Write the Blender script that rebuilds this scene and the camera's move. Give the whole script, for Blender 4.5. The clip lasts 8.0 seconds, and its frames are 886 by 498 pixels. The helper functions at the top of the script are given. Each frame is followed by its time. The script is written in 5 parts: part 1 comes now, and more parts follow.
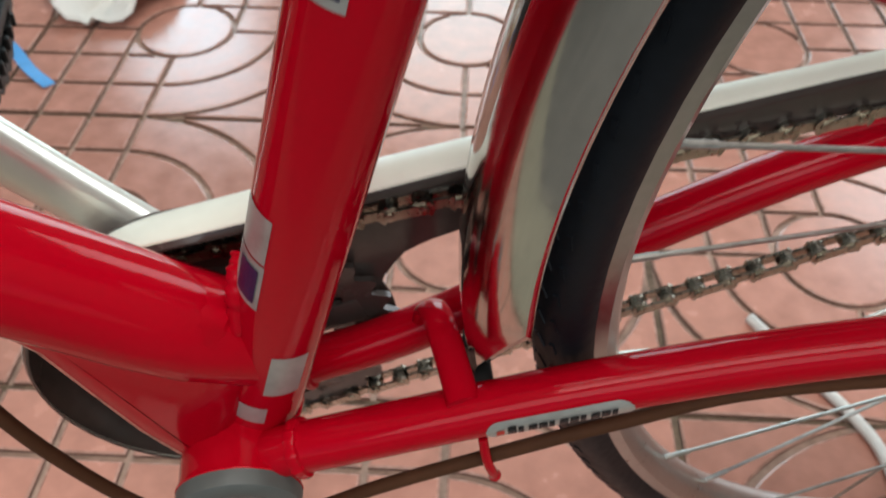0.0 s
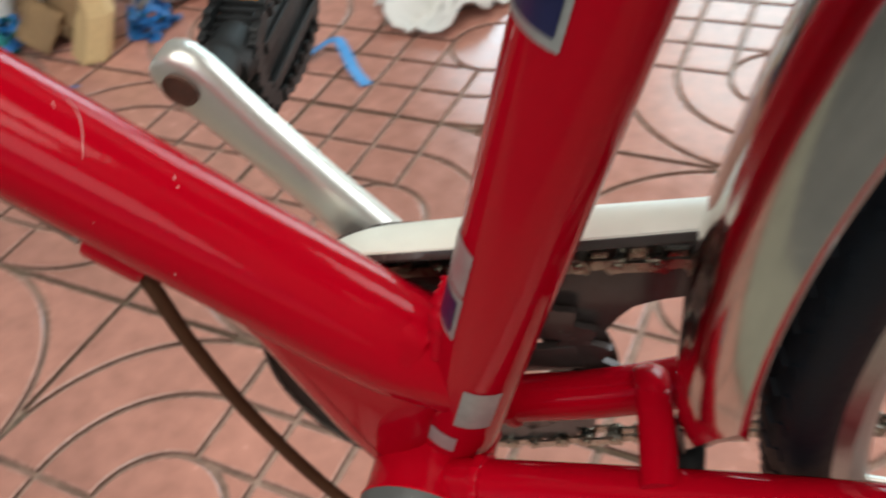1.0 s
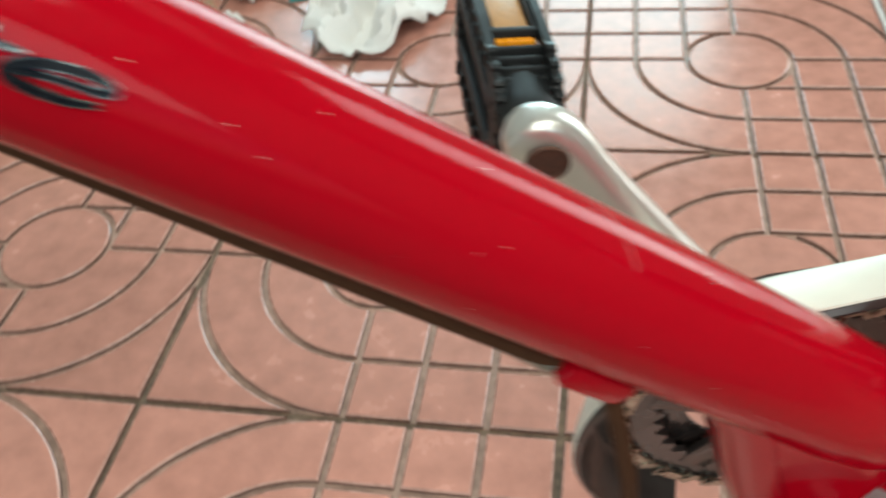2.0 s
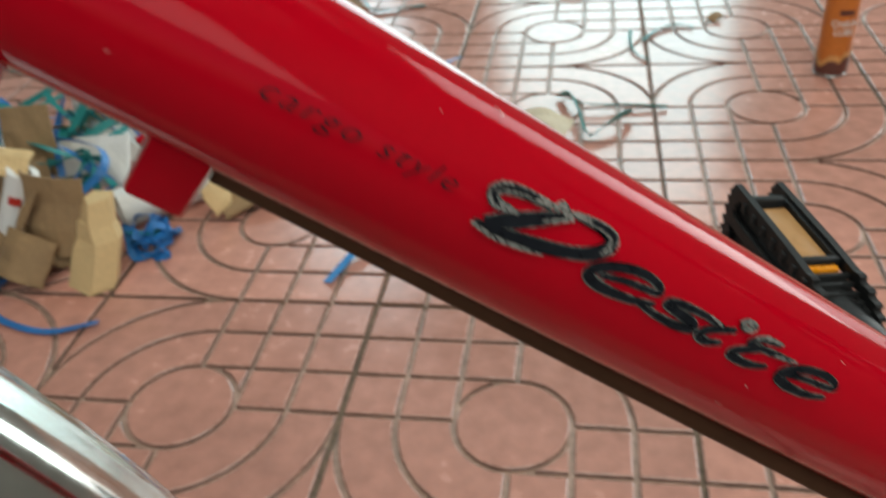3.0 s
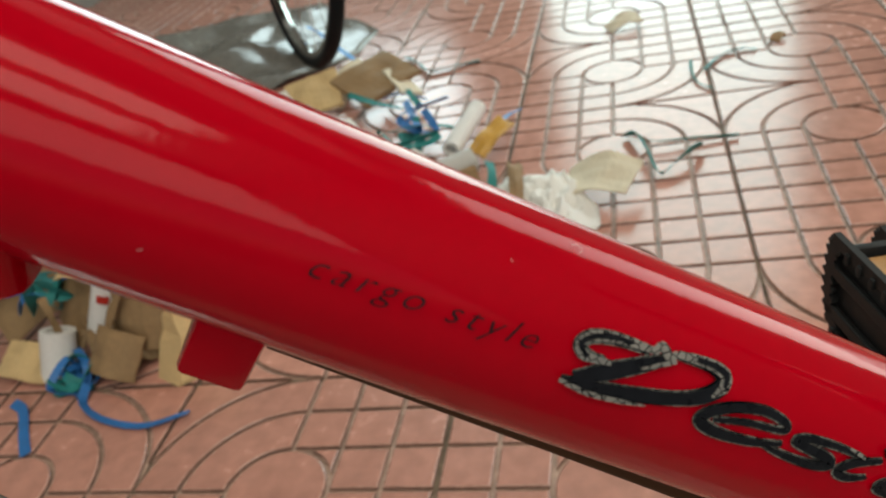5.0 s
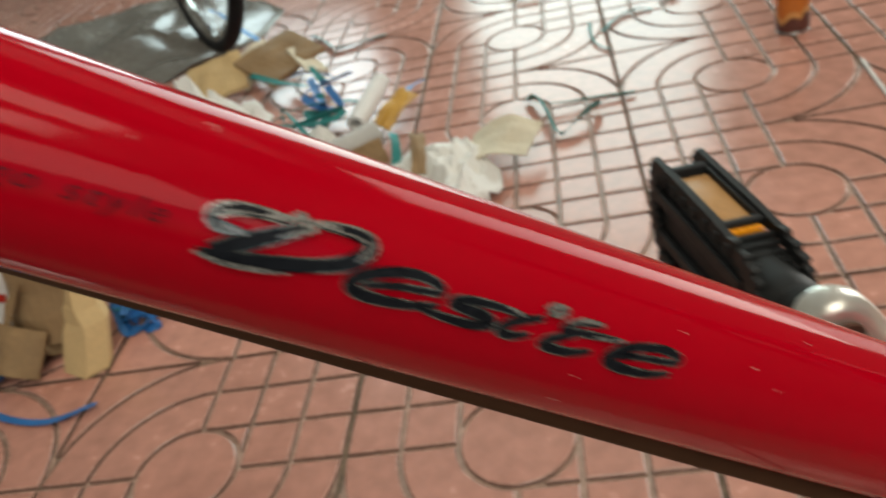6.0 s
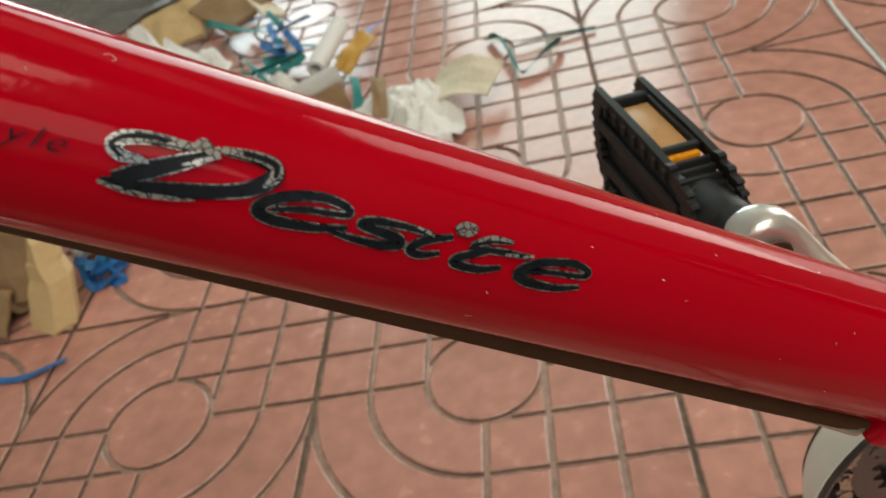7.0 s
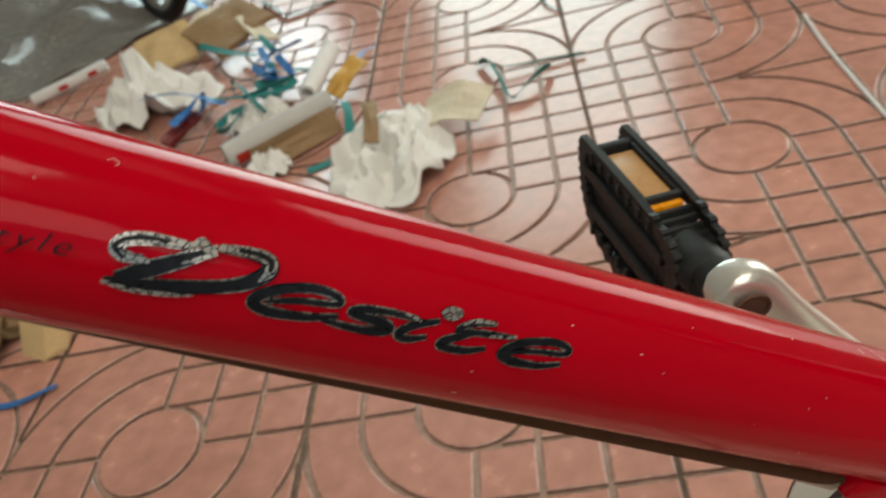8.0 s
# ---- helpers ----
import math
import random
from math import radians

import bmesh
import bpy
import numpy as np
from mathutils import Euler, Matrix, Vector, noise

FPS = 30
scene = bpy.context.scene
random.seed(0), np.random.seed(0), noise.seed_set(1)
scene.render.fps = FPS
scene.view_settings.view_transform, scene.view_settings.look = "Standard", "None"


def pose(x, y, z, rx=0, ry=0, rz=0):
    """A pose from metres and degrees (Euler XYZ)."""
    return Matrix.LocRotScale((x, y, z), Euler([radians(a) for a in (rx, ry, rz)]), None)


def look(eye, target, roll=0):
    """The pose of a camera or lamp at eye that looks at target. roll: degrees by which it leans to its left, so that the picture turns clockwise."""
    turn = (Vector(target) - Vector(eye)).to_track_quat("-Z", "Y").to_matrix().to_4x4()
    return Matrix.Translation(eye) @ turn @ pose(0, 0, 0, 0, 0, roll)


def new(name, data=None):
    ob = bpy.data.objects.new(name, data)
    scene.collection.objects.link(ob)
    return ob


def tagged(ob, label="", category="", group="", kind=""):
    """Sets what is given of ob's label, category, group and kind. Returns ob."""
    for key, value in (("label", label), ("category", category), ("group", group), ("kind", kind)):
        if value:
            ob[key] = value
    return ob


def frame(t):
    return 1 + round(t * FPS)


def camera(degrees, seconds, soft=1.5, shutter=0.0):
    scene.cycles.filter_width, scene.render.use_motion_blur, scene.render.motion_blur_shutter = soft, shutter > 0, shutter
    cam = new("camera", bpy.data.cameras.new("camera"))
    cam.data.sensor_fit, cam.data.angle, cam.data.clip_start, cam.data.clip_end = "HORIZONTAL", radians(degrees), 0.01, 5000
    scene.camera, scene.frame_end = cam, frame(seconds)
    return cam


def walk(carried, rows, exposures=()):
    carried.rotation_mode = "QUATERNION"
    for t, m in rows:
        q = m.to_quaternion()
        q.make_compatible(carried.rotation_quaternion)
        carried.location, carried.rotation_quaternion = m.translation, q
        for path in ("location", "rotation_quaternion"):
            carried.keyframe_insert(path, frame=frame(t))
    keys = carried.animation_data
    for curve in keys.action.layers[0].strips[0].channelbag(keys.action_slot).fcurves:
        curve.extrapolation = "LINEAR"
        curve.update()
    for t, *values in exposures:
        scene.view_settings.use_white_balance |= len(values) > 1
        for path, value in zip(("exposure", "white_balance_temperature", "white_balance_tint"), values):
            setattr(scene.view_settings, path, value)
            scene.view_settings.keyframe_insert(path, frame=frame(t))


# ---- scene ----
# ---- camera ----
cam = camera(57.38, 8.0, 1.5, 0.5)
cam.data.dof.use_dof, cam.data.dof.focus_distance, cam.data.dof.aperture_fstop = True, 0.195, 27.0
PATH = [
    (0, (0.3632, -0.5224, 0.5384), (0.2950, 0.8580, -0.9073), 0.18),
    (0.5, (0.3747, -0.5332, 0.5598), (0.1270, 0.8771, -0.8365), -2.74),
    (1, (0.3797, -0.5029, 0.5317), (-0.3643, 0.7509, -0.8375), -9.23),
    (1.2, (0.3670, -0.4967, 0.5210), (-0.4635, 0.6941, -0.8546), -10.54),
    (2.3, (0.1245, -0.5381, 0.5601), (-0.0985, 0.9032, -0.8084), -5.78),
    (2.5, (0.0908, -0.5550, 0.5762), (-0.1252, 0.9438, -0.7301), -4.64),
    (3, (0.0650, -0.5473, 0.6020), (-0.2748, 1.0528, -0.5486), -5.80),
    (3.5, (0.0578, -0.5393, 0.6127), (-0.4146, 1.0808, -0.4606), -11.19),
    (4, (0.0609, -0.5267, 0.6099), (-0.4700, 1.0973, -0.4296), -14.28),
    (5.5, (0.0644, -0.5248, 0.6056), (-0.4370, 1.1175, -0.4196), -15.14),
    (6, (0.1071, -0.5327, 0.5862), (-0.2755, 1.0955, -0.5103), -16.20),
    (6.5, (0.1293, -0.5351, 0.5746), (-0.1627, 1.0478, -0.6125), -16.80),
    (7, (0.1185, -0.5382, 0.5825), (-0.2241, 1.0120, -0.6338), -17.90),
    (7.5, (0.1187, -0.5385, 0.5906), (-0.2586, 1.0109, -0.6163), -18.62),
    (8, (0.1230, -0.5355, 0.5969), (-0.1927, 1.0378, -0.5969), -17.28),
]
walk(cam, [(t, look(eye, target, roll)) for t, eye, target, roll in PATH],
     [(0, -0.04, 6300, 6), (1.2, -0.04, 6400, 6), (2.3, 0.14, 6150, -4), (2.6, 0.06, 6200, -4), (3.0, -0.25, 6400, 0), (3.6, -0.36, 6800, 3), (8, -0.36, 7150, 5)])

# ---- light ----
world = bpy.data.worlds.new("sky")
scene.world = world
world.use_nodes = True
_bg = world.node_tree.nodes["Background"]
_sky = world.node_tree.nodes.new("ShaderNodeTexSky")
_sky.sky_type, _sky.sun_disc, _sky.sun_elevation, _sky.sun_rotation = "NISHITA", False, radians(50), radians(20)
world.node_tree.links.new(_sky.outputs["Color"], _bg.inputs["Color"])
_bg.inputs["Strength"].default_value = 0.1


def area_lamp(name, m, width, height, watts, colour):
    lamp = bpy.data.lights.new(name, "AREA")
    lamp.shape, lamp.size, lamp.size_y, lamp.energy, lamp.color = "RECTANGLE", width, height, watts, colour
    ob = new(name, lamp)
    ob.matrix_world = m
    return ob


DOOR_X0, DOOR_X1, DOOR_Y, DOOR_H = -0.35, 0.75, 3.3, 2.4
WIN_X0, WIN_X1, WIN_Z0, WIN_Z1 = -1.6, -0.85, 0.65, 2.45
area_lamp("doorway_light", look(((DOOR_X0 + DOOR_X1) / 2, DOOR_Y + 0.12, DOOR_H / 2), ((DOOR_X0 + DOOR_X1) / 2, 0, 0.9)), DOOR_X1 - DOOR_X0, DOOR_H, 48, (0.72, 0.96, 1.0))
area_lamp("window_light", look(((WIN_X0 + WIN_X1) / 2, DOOR_Y + 0.12, (WIN_Z0 + WIN_Z1) / 2), ((WIN_X0 + WIN_X1) / 2, 0, 1.3)), WIN_X1 - WIN_X0, WIN_Z1 - WIN_Z0, 36, (0.70, 0.90, 1.0))
# Unseen side opening with a lamp, added for low grazing light.
FILL_Y0, FILL_Y1, FILL_H = 1.7, 3.1, 2.5
area_lamp("side_fill", look((2.67, (FILL_Y0 + FILL_Y1) / 2, FILL_H / 2), (0, 0.9, 0.6)), FILL_Y1 - FILL_Y0, FILL_H, 66, (0.97, 0.98, 1.0))
# Unseen fill from the front side, assumed to light the near flanks.
area_lamp("front_fill", look((0.7, -2.9, 2.15), (0.6, 0, 1.2)), 3.4, 1.2, 38, (1.0, 0.97, 0.93))
# Unseen overhead fill, added to brighten the floor and band the tube.
area_lamp("ceiling_fill", look((0.70, -1.15, 2.93), (0.70, -1.15, 0)), 2.3, 2.0, 88, (1.0, 0.96, 0.91))

# ---- materials ----


def material(name, colour, rough=0.5, metal=0.0, var=0.15, scale=8.0, fine=60.0, bump=0.0, coat=0.0, rough_var=0.1, random=0.0, place=False):
    """A surface whose colour and roughness vary at two scales."""
    mat = bpy.data.materials.new(name)
    mat.use_nodes = True
    nt = mat.node_tree
    bs = nt.nodes["Principled BSDF"]
    co = nt.nodes.new("ShaderNodeTexCoord")
    big, small = nt.nodes.new("ShaderNodeTexNoise"), nt.nodes.new("ShaderNodeTexNoise")
    big.inputs["Scale"].default_value, small.inputs["Scale"].default_value = scale, fine
    big.inputs["Detail"].default_value, small.inputs["Detail"].default_value = 4, 3
    mix = nt.nodes.new("ShaderNodeMath")
    mix.operation = "MULTIPLY_ADD"
    mix.inputs[1].default_value = 0.5
    where = nt.nodes.new("ShaderNodeNewGeometry").outputs["Position"] if place else co.outputs["Object"]
    nt.links.new(where, big.inputs["Vector"])
    nt.links.new(where, small.inputs["Vector"])
    half = nt.nodes.new("ShaderNodeMath")
    half.operation = "MULTIPLY"
    half.inputs[1].default_value = 0.5
    nt.links.new(small.outputs["Fac"], half.inputs[0])
    nt.links.new(big.outputs["Fac"], mix.inputs[0])
    nt.links.new(half.outputs[0], mix.inputs[2])
    ramp = nt.nodes.new("ShaderNodeMapRange")
    ramp.inputs["From Min"].default_value, ramp.inputs["From Max"].default_value = 0.3, 0.7
    ramp.inputs["To Min"].default_value, ramp.inputs["To Max"].default_value = 1 - var, 1 + var
    nt.links.new(mix.outputs[0], ramp.inputs["Value"])
    fac = ramp.outputs["Result"]
    if random:
        info = nt.nodes.new("ShaderNodeObjectInfo")
        r2 = nt.nodes.new("ShaderNodeMapRange")
        r2.inputs["To Min"].default_value, r2.inputs["To Max"].default_value = 1 - random, 1 + random
        nt.links.new(info.outputs["Random"], r2.inputs["Value"])
        mu = nt.nodes.new("ShaderNodeMath")
        mu.operation = "MULTIPLY"
        nt.links.new(fac, mu.inputs[0])
        nt.links.new(r2.outputs["Result"], mu.inputs[1])
        fac = mu.outputs[0]
    tint = nt.nodes.new("ShaderNodeVectorMath")
    tint.operation = "SCALE"
    tint.inputs[0].default_value = colour
    nt.links.new(fac, tint.inputs["Scale"])
    nt.links.new(tint.outputs["Vector"], bs.inputs["Base Color"])
    rr = nt.nodes.new("ShaderNodeMapRange")
    rr.inputs["From Min"].default_value, rr.inputs["From Max"].default_value = 0.3, 0.7
    rr.inputs["To Min"].default_value, rr.inputs["To Max"].default_value = max(rough - rough_var, 0.02), min(rough + rough_var, 1)
    nt.links.new(mix.outputs[0], rr.inputs["Value"])
    nt.links.new(rr.outputs["Result"], bs.inputs["Roughness"])
    bs.inputs["Metallic"].default_value = metal
    bs.inputs["Coat Weight"].default_value = coat
    bs.inputs["Coat Roughness"].default_value = 0.06
    if bump:
        bp = nt.nodes.new("ShaderNodeBump")
        bp.inputs["Strength"].default_value, bp.inputs["Distance"].default_value = 0.5, bump
        nt.links.new(mix.outputs[0], bp.inputs["Height"])
        nt.links.new(bp.outputs["Normal"], bs.inputs["Normal"])
    return mat


TILE = material("glazed_clay_tile", (0.495, 0.232, 0.174), 0.22, var=0.25, scale=3, fine=45, bump=0.0003, rough_var=0.09, random=0.1, place=True)
GROUT = material("grout", (0.17, 0.118, 0.08), 0.85, var=0.65, scale=22, fine=160, bump=0.0012)
PALE_STRIP = material("pale_strip_tan", (0.29, 0.26, 0.19), 0.8, var=0.25, scale=7, fine=90, bump=0.001)
DARK_GROUND = material("dark_ground_grey", (0.15, 0.138, 0.12), 0.85, var=0.25, scale=6, fine=120, bump=0.002)
RED = material("red_paint", (0.385, 0.0005, 0.009), 0.085, var=0.05, scale=14, fine=420, bump=0.00012, coat=0.0, rough_var=0.03)
RED.node_tree.nodes["Principled BSDF"].inputs["Specular IOR Level"].default_value = 0.15
TILE_EDGE = material("clay_tile_edge", (0.46, 0.25, 0.195), 0.28, var=0.3, scale=25, fine=120, random=0.08, place=True)
# Groove sides coloured dark to hold the shade of their walls.
GROOVE_SHADE = material("groove_side_shade", (0.14, 0.072, 0.052), 0.6, var=0.4, scale=30, fine=120, place=True)
# Groove dust, paled further to hold the light from the doorway.
GROOVE_FLOOR = material("groove_dust_lit", (0.40, 0.265, 0.205), 0.45, var=0.5, scale=9, fine=90, bump=0.0005, place=True)
CHROME = material("chrome", (0.56, 0.56, 0.54), 0.13, metal=1.0, var=0.06, scale=20, fine=200, rough_var=0.06)
# Front guard's chrome, made paler to hold the bright sky it reflects.
PALE_CHROME = material("chrome_sky_pale", (0.66, 0.69, 0.66), 0.15, metal=1.0, var=0.06, scale=20, fine=200, rough_var=0.05)
ALLOY = material("dull_alloy", (0.40, 0.40, 0.39), 0.34, metal=1.0, var=0.12, scale=30, fine=300, rough_var=0.08)
CHAIN_STEEL = material("oily_chain_steel", (0.36, 0.335, 0.28), 0.28, metal=1.0, var=0.4, scale=60, fine=300, rough_var=0.1)
CRANK = material("forged_silver_alloy", (0.74, 0.73, 0.67), 0.32, metal=0.75, var=0.03, scale=12, fine=300, rough_var=0.02)
STEEL = material("worn_steel", (0.42, 0.40, 0.37), 0.38, metal=1.0, var=0.25, scale=60, fine=300, rough_var=0.1)
RUBBER = material("tyre_rubber", (0.006, 0.0075, 0.010), 0.5, var=0.3, scale=30, fine=250, bump=0.0004)
BLACK = material("black_plastic", (0.013, 0.0135, 0.0135), 0.5, var=0.3, scale=40, fine=200, bump=0.0003)
CREAM = material("cream_plastic", (0.78, 0.76, 0.66), 0.38, var=0.06, scale=15, fine=100)
CABLE = material("brown_cable_housing", (0.072, 0.031, 0.016), 0.65, var=0.15, scale=30, fine=200)
WALL = material("painted_wall", (0.23, 0.21, 0.19), 0.8, var=0.12, scale=2, fine=40, bump=0.001)
CEIL = material("ceiling_paint", (0.72, 0.70, 0.68), 0.85, var=0.06, scale=2, fine=40)

DARK_SLAB = material("dark_slab_brown", (0.06, 0.04, 0.03), 0.6, var=0.3, scale=4, fine=60, bump=0.001)
TEAL = material("teal_strapping", (0.015, 0.2, 0.19), 0.65, var=0.2, scale=40, fine=200)
BLUE = material("blue_strapping", (0.025, 0.16, 0.44), 0.48, var=0.2, scale=40, fine=200)
LIGHT_BLUE = material("light_blue_strapping", (0.05, 0.27, 0.62), 0.4, var=0.15, scale=40, fine=200)
CARD = material("brown_cardboard", (0.28, 0.175, 0.085), 0.8, var=0.15, scale=20, fine=150, bump=0.0006)
PALE_CARD = material("pale_cardboard", (0.62, 0.435, 0.215), 0.8, var=0.1, scale=20, fine=150, bump=0.0006)
CREAM_CARD = material("cream_card", (0.66, 0.58, 0.44), 0.8, var=0.1, scale=20, fine=150, bump=0.0006)
PAPER = material("white_wrapping_paper", (0.78, 0.76, 0.72), 0.75, var=0.04, scale=12, fine=150, bump=0.0006)
GREY_FOAM = material("grey_foam", (0.50, 0.48, 0.45), 0.7, var=0.1, scale=25, fine=250, bump=0.0006)
FOAM = material("white_foam", (0.72, 0.70, 0.67), 0.7, var=0.08, scale=25, fine=250, bump=0.0006)
BROWN_PRINT = material("brown_print", (0.11, 0.035, 0.025), 0.4, var=0.3, scale=60, fine=250)
HAZE_PRINT = material("pale_orange_print", (0.62, 0.30, 0.10), 0.4, var=0.2, scale=60, fine=250)
ORANGE = material("orange_print", (0.55, 0.16, 0.025), 0.38, var=0.12, scale=20, fine=150)
YELLOW = material("yellow_tape", (0.55, 0.30, 0.05), 0.45, var=0.12, scale=20, fine=150)
AMBER = material("amber_reflector", (0.42, 0.23, 0.09), 0.35, var=0.12, scale=300, fine=900, bump=0.0004)
AMBER_EDGE = material("orange_reflector_edge", (0.75, 0.28, 0.01), 0.3, var=0.1, scale=100, fine=300)
# Dark gloss of ring and plates; also the shade inside the cover.
GUNMETAL = material("dark_gloss_and_shade", (0.055, 0.042, 0.037), 0.22, var=0.2, scale=20, fine=150)
CUP = material("grey_plastic_cap", (0.085, 0.09, 0.085), 0.5, var=0.15, scale=30, fine=150)
SILVER_FOIL = material("silver_sticker_foil", (0.42, 0.42, 0.40), 0.45, metal=0.6, var=0.15, scale=80, fine=300)
NAVY = material("navy_sticker_ink", (0.008, 0.011, 0.055), 0.35, var=0.15, scale=80, fine=300)
DARK_INK = material("black_sticker_ink", (0.008, 0.009, 0.012), 0.3, var=0.3, scale=150, fine=500)
RED_INK = material("red_print", (0.45, 0.02, 0.01), 0.5, var=0.1, scale=40, fine=150)
DARK_RED = material("dark_red_plastic", (0.17, 0.012, 0.014), 0.4, var=0.2, scale=30, fine=150)
SCRATCH = material("bare_primer", (0.62, 0.34, 0.32), 0.5, var=0.2, scale=80, fine=300)
RUST = material("rusty_steel", (0.09, 0.04, 0.025), 0.8, var=0.4, scale=150, fine=500)
SHEET = material("grey_shiny_sheet", (0.17, 0.155, 0.135), 0.22, var=0.3, scale=6, fine=60, bump=0.002)
GREEN = material("green_paint", (0.04, 0.35, 0.06), 0.3, var=0.1)


def worn_foil(name, low, high):
    """Black lettering foil whose silver edge shows through fine cracks."""
    mat = material(name, (0.42, 0.405, 0.38), 0.2, metal=0.8, var=0.2, scale=120, fine=400)
    nt = mat.node_tree
    bs = nt.nodes["Principled BSDF"]
    vo = nt.nodes.new("ShaderNodeTexVoronoi")
    vo.feature = "DISTANCE_TO_EDGE"
    vo.inputs["Scale"].default_value = 700
    co = nt.nodes.new("ShaderNodeTexCoord")
    nt.links.new(co.outputs["Object"], vo.inputs["Vector"])
    ra = nt.nodes.new("ShaderNodeMapRange")
    ra.inputs["From Min"].default_value, ra.inputs["From Max"].default_value = 0.03, 0.09
    nt.links.new(vo.outputs["Distance"], ra.inputs["Value"])
    no = nt.nodes.new("ShaderNodeTexNoise")
    no.inputs["Scale"].default_value = 90
    nt.links.new(co.outputs["Object"], no.inputs["Vector"])
    r2 = nt.nodes.new("ShaderNodeMapRange")
    r2.inputs["From Min"].default_value, r2.inputs["From Max"].default_value = low, high
    nt.links.new(no.outputs["Fac"], r2.inputs["Value"])
    mu = nt.nodes.new("ShaderNodeMath")
    mu.operation = "MULTIPLY"
    nt.links.new(ra.outputs["Result"], mu.inputs[0])
    nt.links.new(r2.outputs["Result"], mu.inputs[1])
    mx = nt.nodes.new("ShaderNodeMix")
    mx.data_type = "RGBA"
    src = bs.inputs["Base Color"].links[0].from_socket
    mx.inputs["A"].default_value = (0.012, 0.014, 0.02, 1)
    nt.links.new(src, mx.inputs["B"])
    nt.links.new(mu.outputs[0], mx.inputs["Factor"])
    nt.links.new(mx.outputs["Result"], bs.inputs["Base Color"])
    return mat


FOIL = worn_foil("cracked_foil", 0.38, 0.52)
for _mat, _level in ((DARK_INK, 0.16), (RUBBER, 0.16), (BLACK, 0.27), (TILE, 0.62), (CABLE, 0.07)):
    _mat.node_tree.nodes["Principled BSDF"].inputs["Specular IOR Level"].default_value = _level
PALE_FOIL = worn_foil("worn_silver_foil", 0.18, 0.30)
PALE_FOIL.node_tree.nodes["Principled BSDF"].inputs["Metallic"].default_value = 0.65

# ---- mesh helpers ----


def mesh_object(name, bm, mat, parent=None, label="", smooth=True):
    me = bpy.data.meshes.new(name)
    bmesh.ops.recalc_face_normals(bm, faces=bm.faces)
    bm.to_mesh(me)
    bm.free()
    if smooth:
        for p in me.polygons:
            p.use_smooth = True
    me.materials.append(mat)
    if smooth:
        me.set_sharp_from_angle(angle=radians(38))
    ob = new(name, me)
    if parent is not None:
        ob.parent = parent
    if label:
        ob["label"] = label
    return ob


def part(name, bm, mat, parent, label="", smooth=True):
    return mesh_object(name, bm, mat, parent, label, smooth)


def thing(name, m, label, category, group=""):
    ob = new(name)
    ob.empty_display_size = 0.05
    ob.matrix_world = m
    return tagged(ob, label, category, group)


def sweep(bm, points, radii, n=20, squash=1.0, cap=True, up=(0, 0, 1)):
    """A round or oval bar through the points; squash narrows it across the up axis."""
    pts = [Vector(p) for p in points]
    if not hasattr(radii, "__len__"):
        radii = [radii] * len(pts)
    rings = []
    for i, p in enumerate(pts):
        d = (pts[min(i + 1, len(pts) - 1)] - pts[max(i - 1, 0)]).normalized()
        side = d.cross(Vector(up))
        side = side.normalized() if side.length > 1e-4 else d.orthogonal().normalized()
        top = side.cross(d).normalized()
        rings.append([bm.verts.new(p + radii[i] * (squash * math.cos(a) * side + math.sin(a) * top)) for a in (2 * math.pi * k / n for k in range(n))])
    for a, b in zip(rings, rings[1:]):
        for k in range(n):
            bm.faces.new((a[k], a[(k + 1) % n], b[(k + 1) % n], b[k]))
    if cap:
        bm.faces.new(rings[0][::-1])
        bm.faces.new(rings[-1])
    return bm


def smooth_path(points, steps=6):
    """Points along a Catmull-Rom curve."""
    p = [Vector(q) for q in points]
    p = [2 * p[0] - p[1], *p, 2 * p[-1] - p[-2]]
    out = []
    for i in range(1, len(p) - 2):
        for k in range(steps):
            t = k / steps
            out.append(0.5 * (2 * p[i] + (p[i + 1] - p[i - 1]) * t + (2 * p[i - 1] - 5 * p[i] + 4 * p[i + 1] - p[i + 2]) * t * t + (3 * p[i] - p[i - 1] - 3 * p[i + 1] + p[i + 2]) * t**3))
    out.append(p[-2])
    return out


def lathe(bm, profile, axis_y=True, n=48, start=0.0, stop=360.0, centre=(0, 0, 0), closed=True):
    """Turns a profile of (radius, along) about the y axis, or the z axis; closed joins the profile's ends."""
    full = abs(stop - start) >= 359.9
    m = n if full else n + 1
    rings = []
    for k in range(m):
        a = radians(start + (stop - start) * k / n)
        rings.append([bm.verts.new((centre[0] + r * math.cos(a), centre[1] + y, centre[2] + r * math.sin(a))) for r, y in profile])
    if not axis_y:
        for ring in rings:
            for v in ring:
                v.co = (v.co.x, -v.co.z, v.co.y)
    pn = len(profile)
    for k in range(n):
        a, b = rings[k], rings[(k + 1) % m]
        for j in range(pn if closed else pn - 1):
            bm.faces.new((a[j], b[j], b[(j + 1) % pn], a[(j + 1) % pn]))
    if not full and closed:
        bm.faces.new(rings[0])
        bm.faces.new(rings[-1][::-1])
    return bm


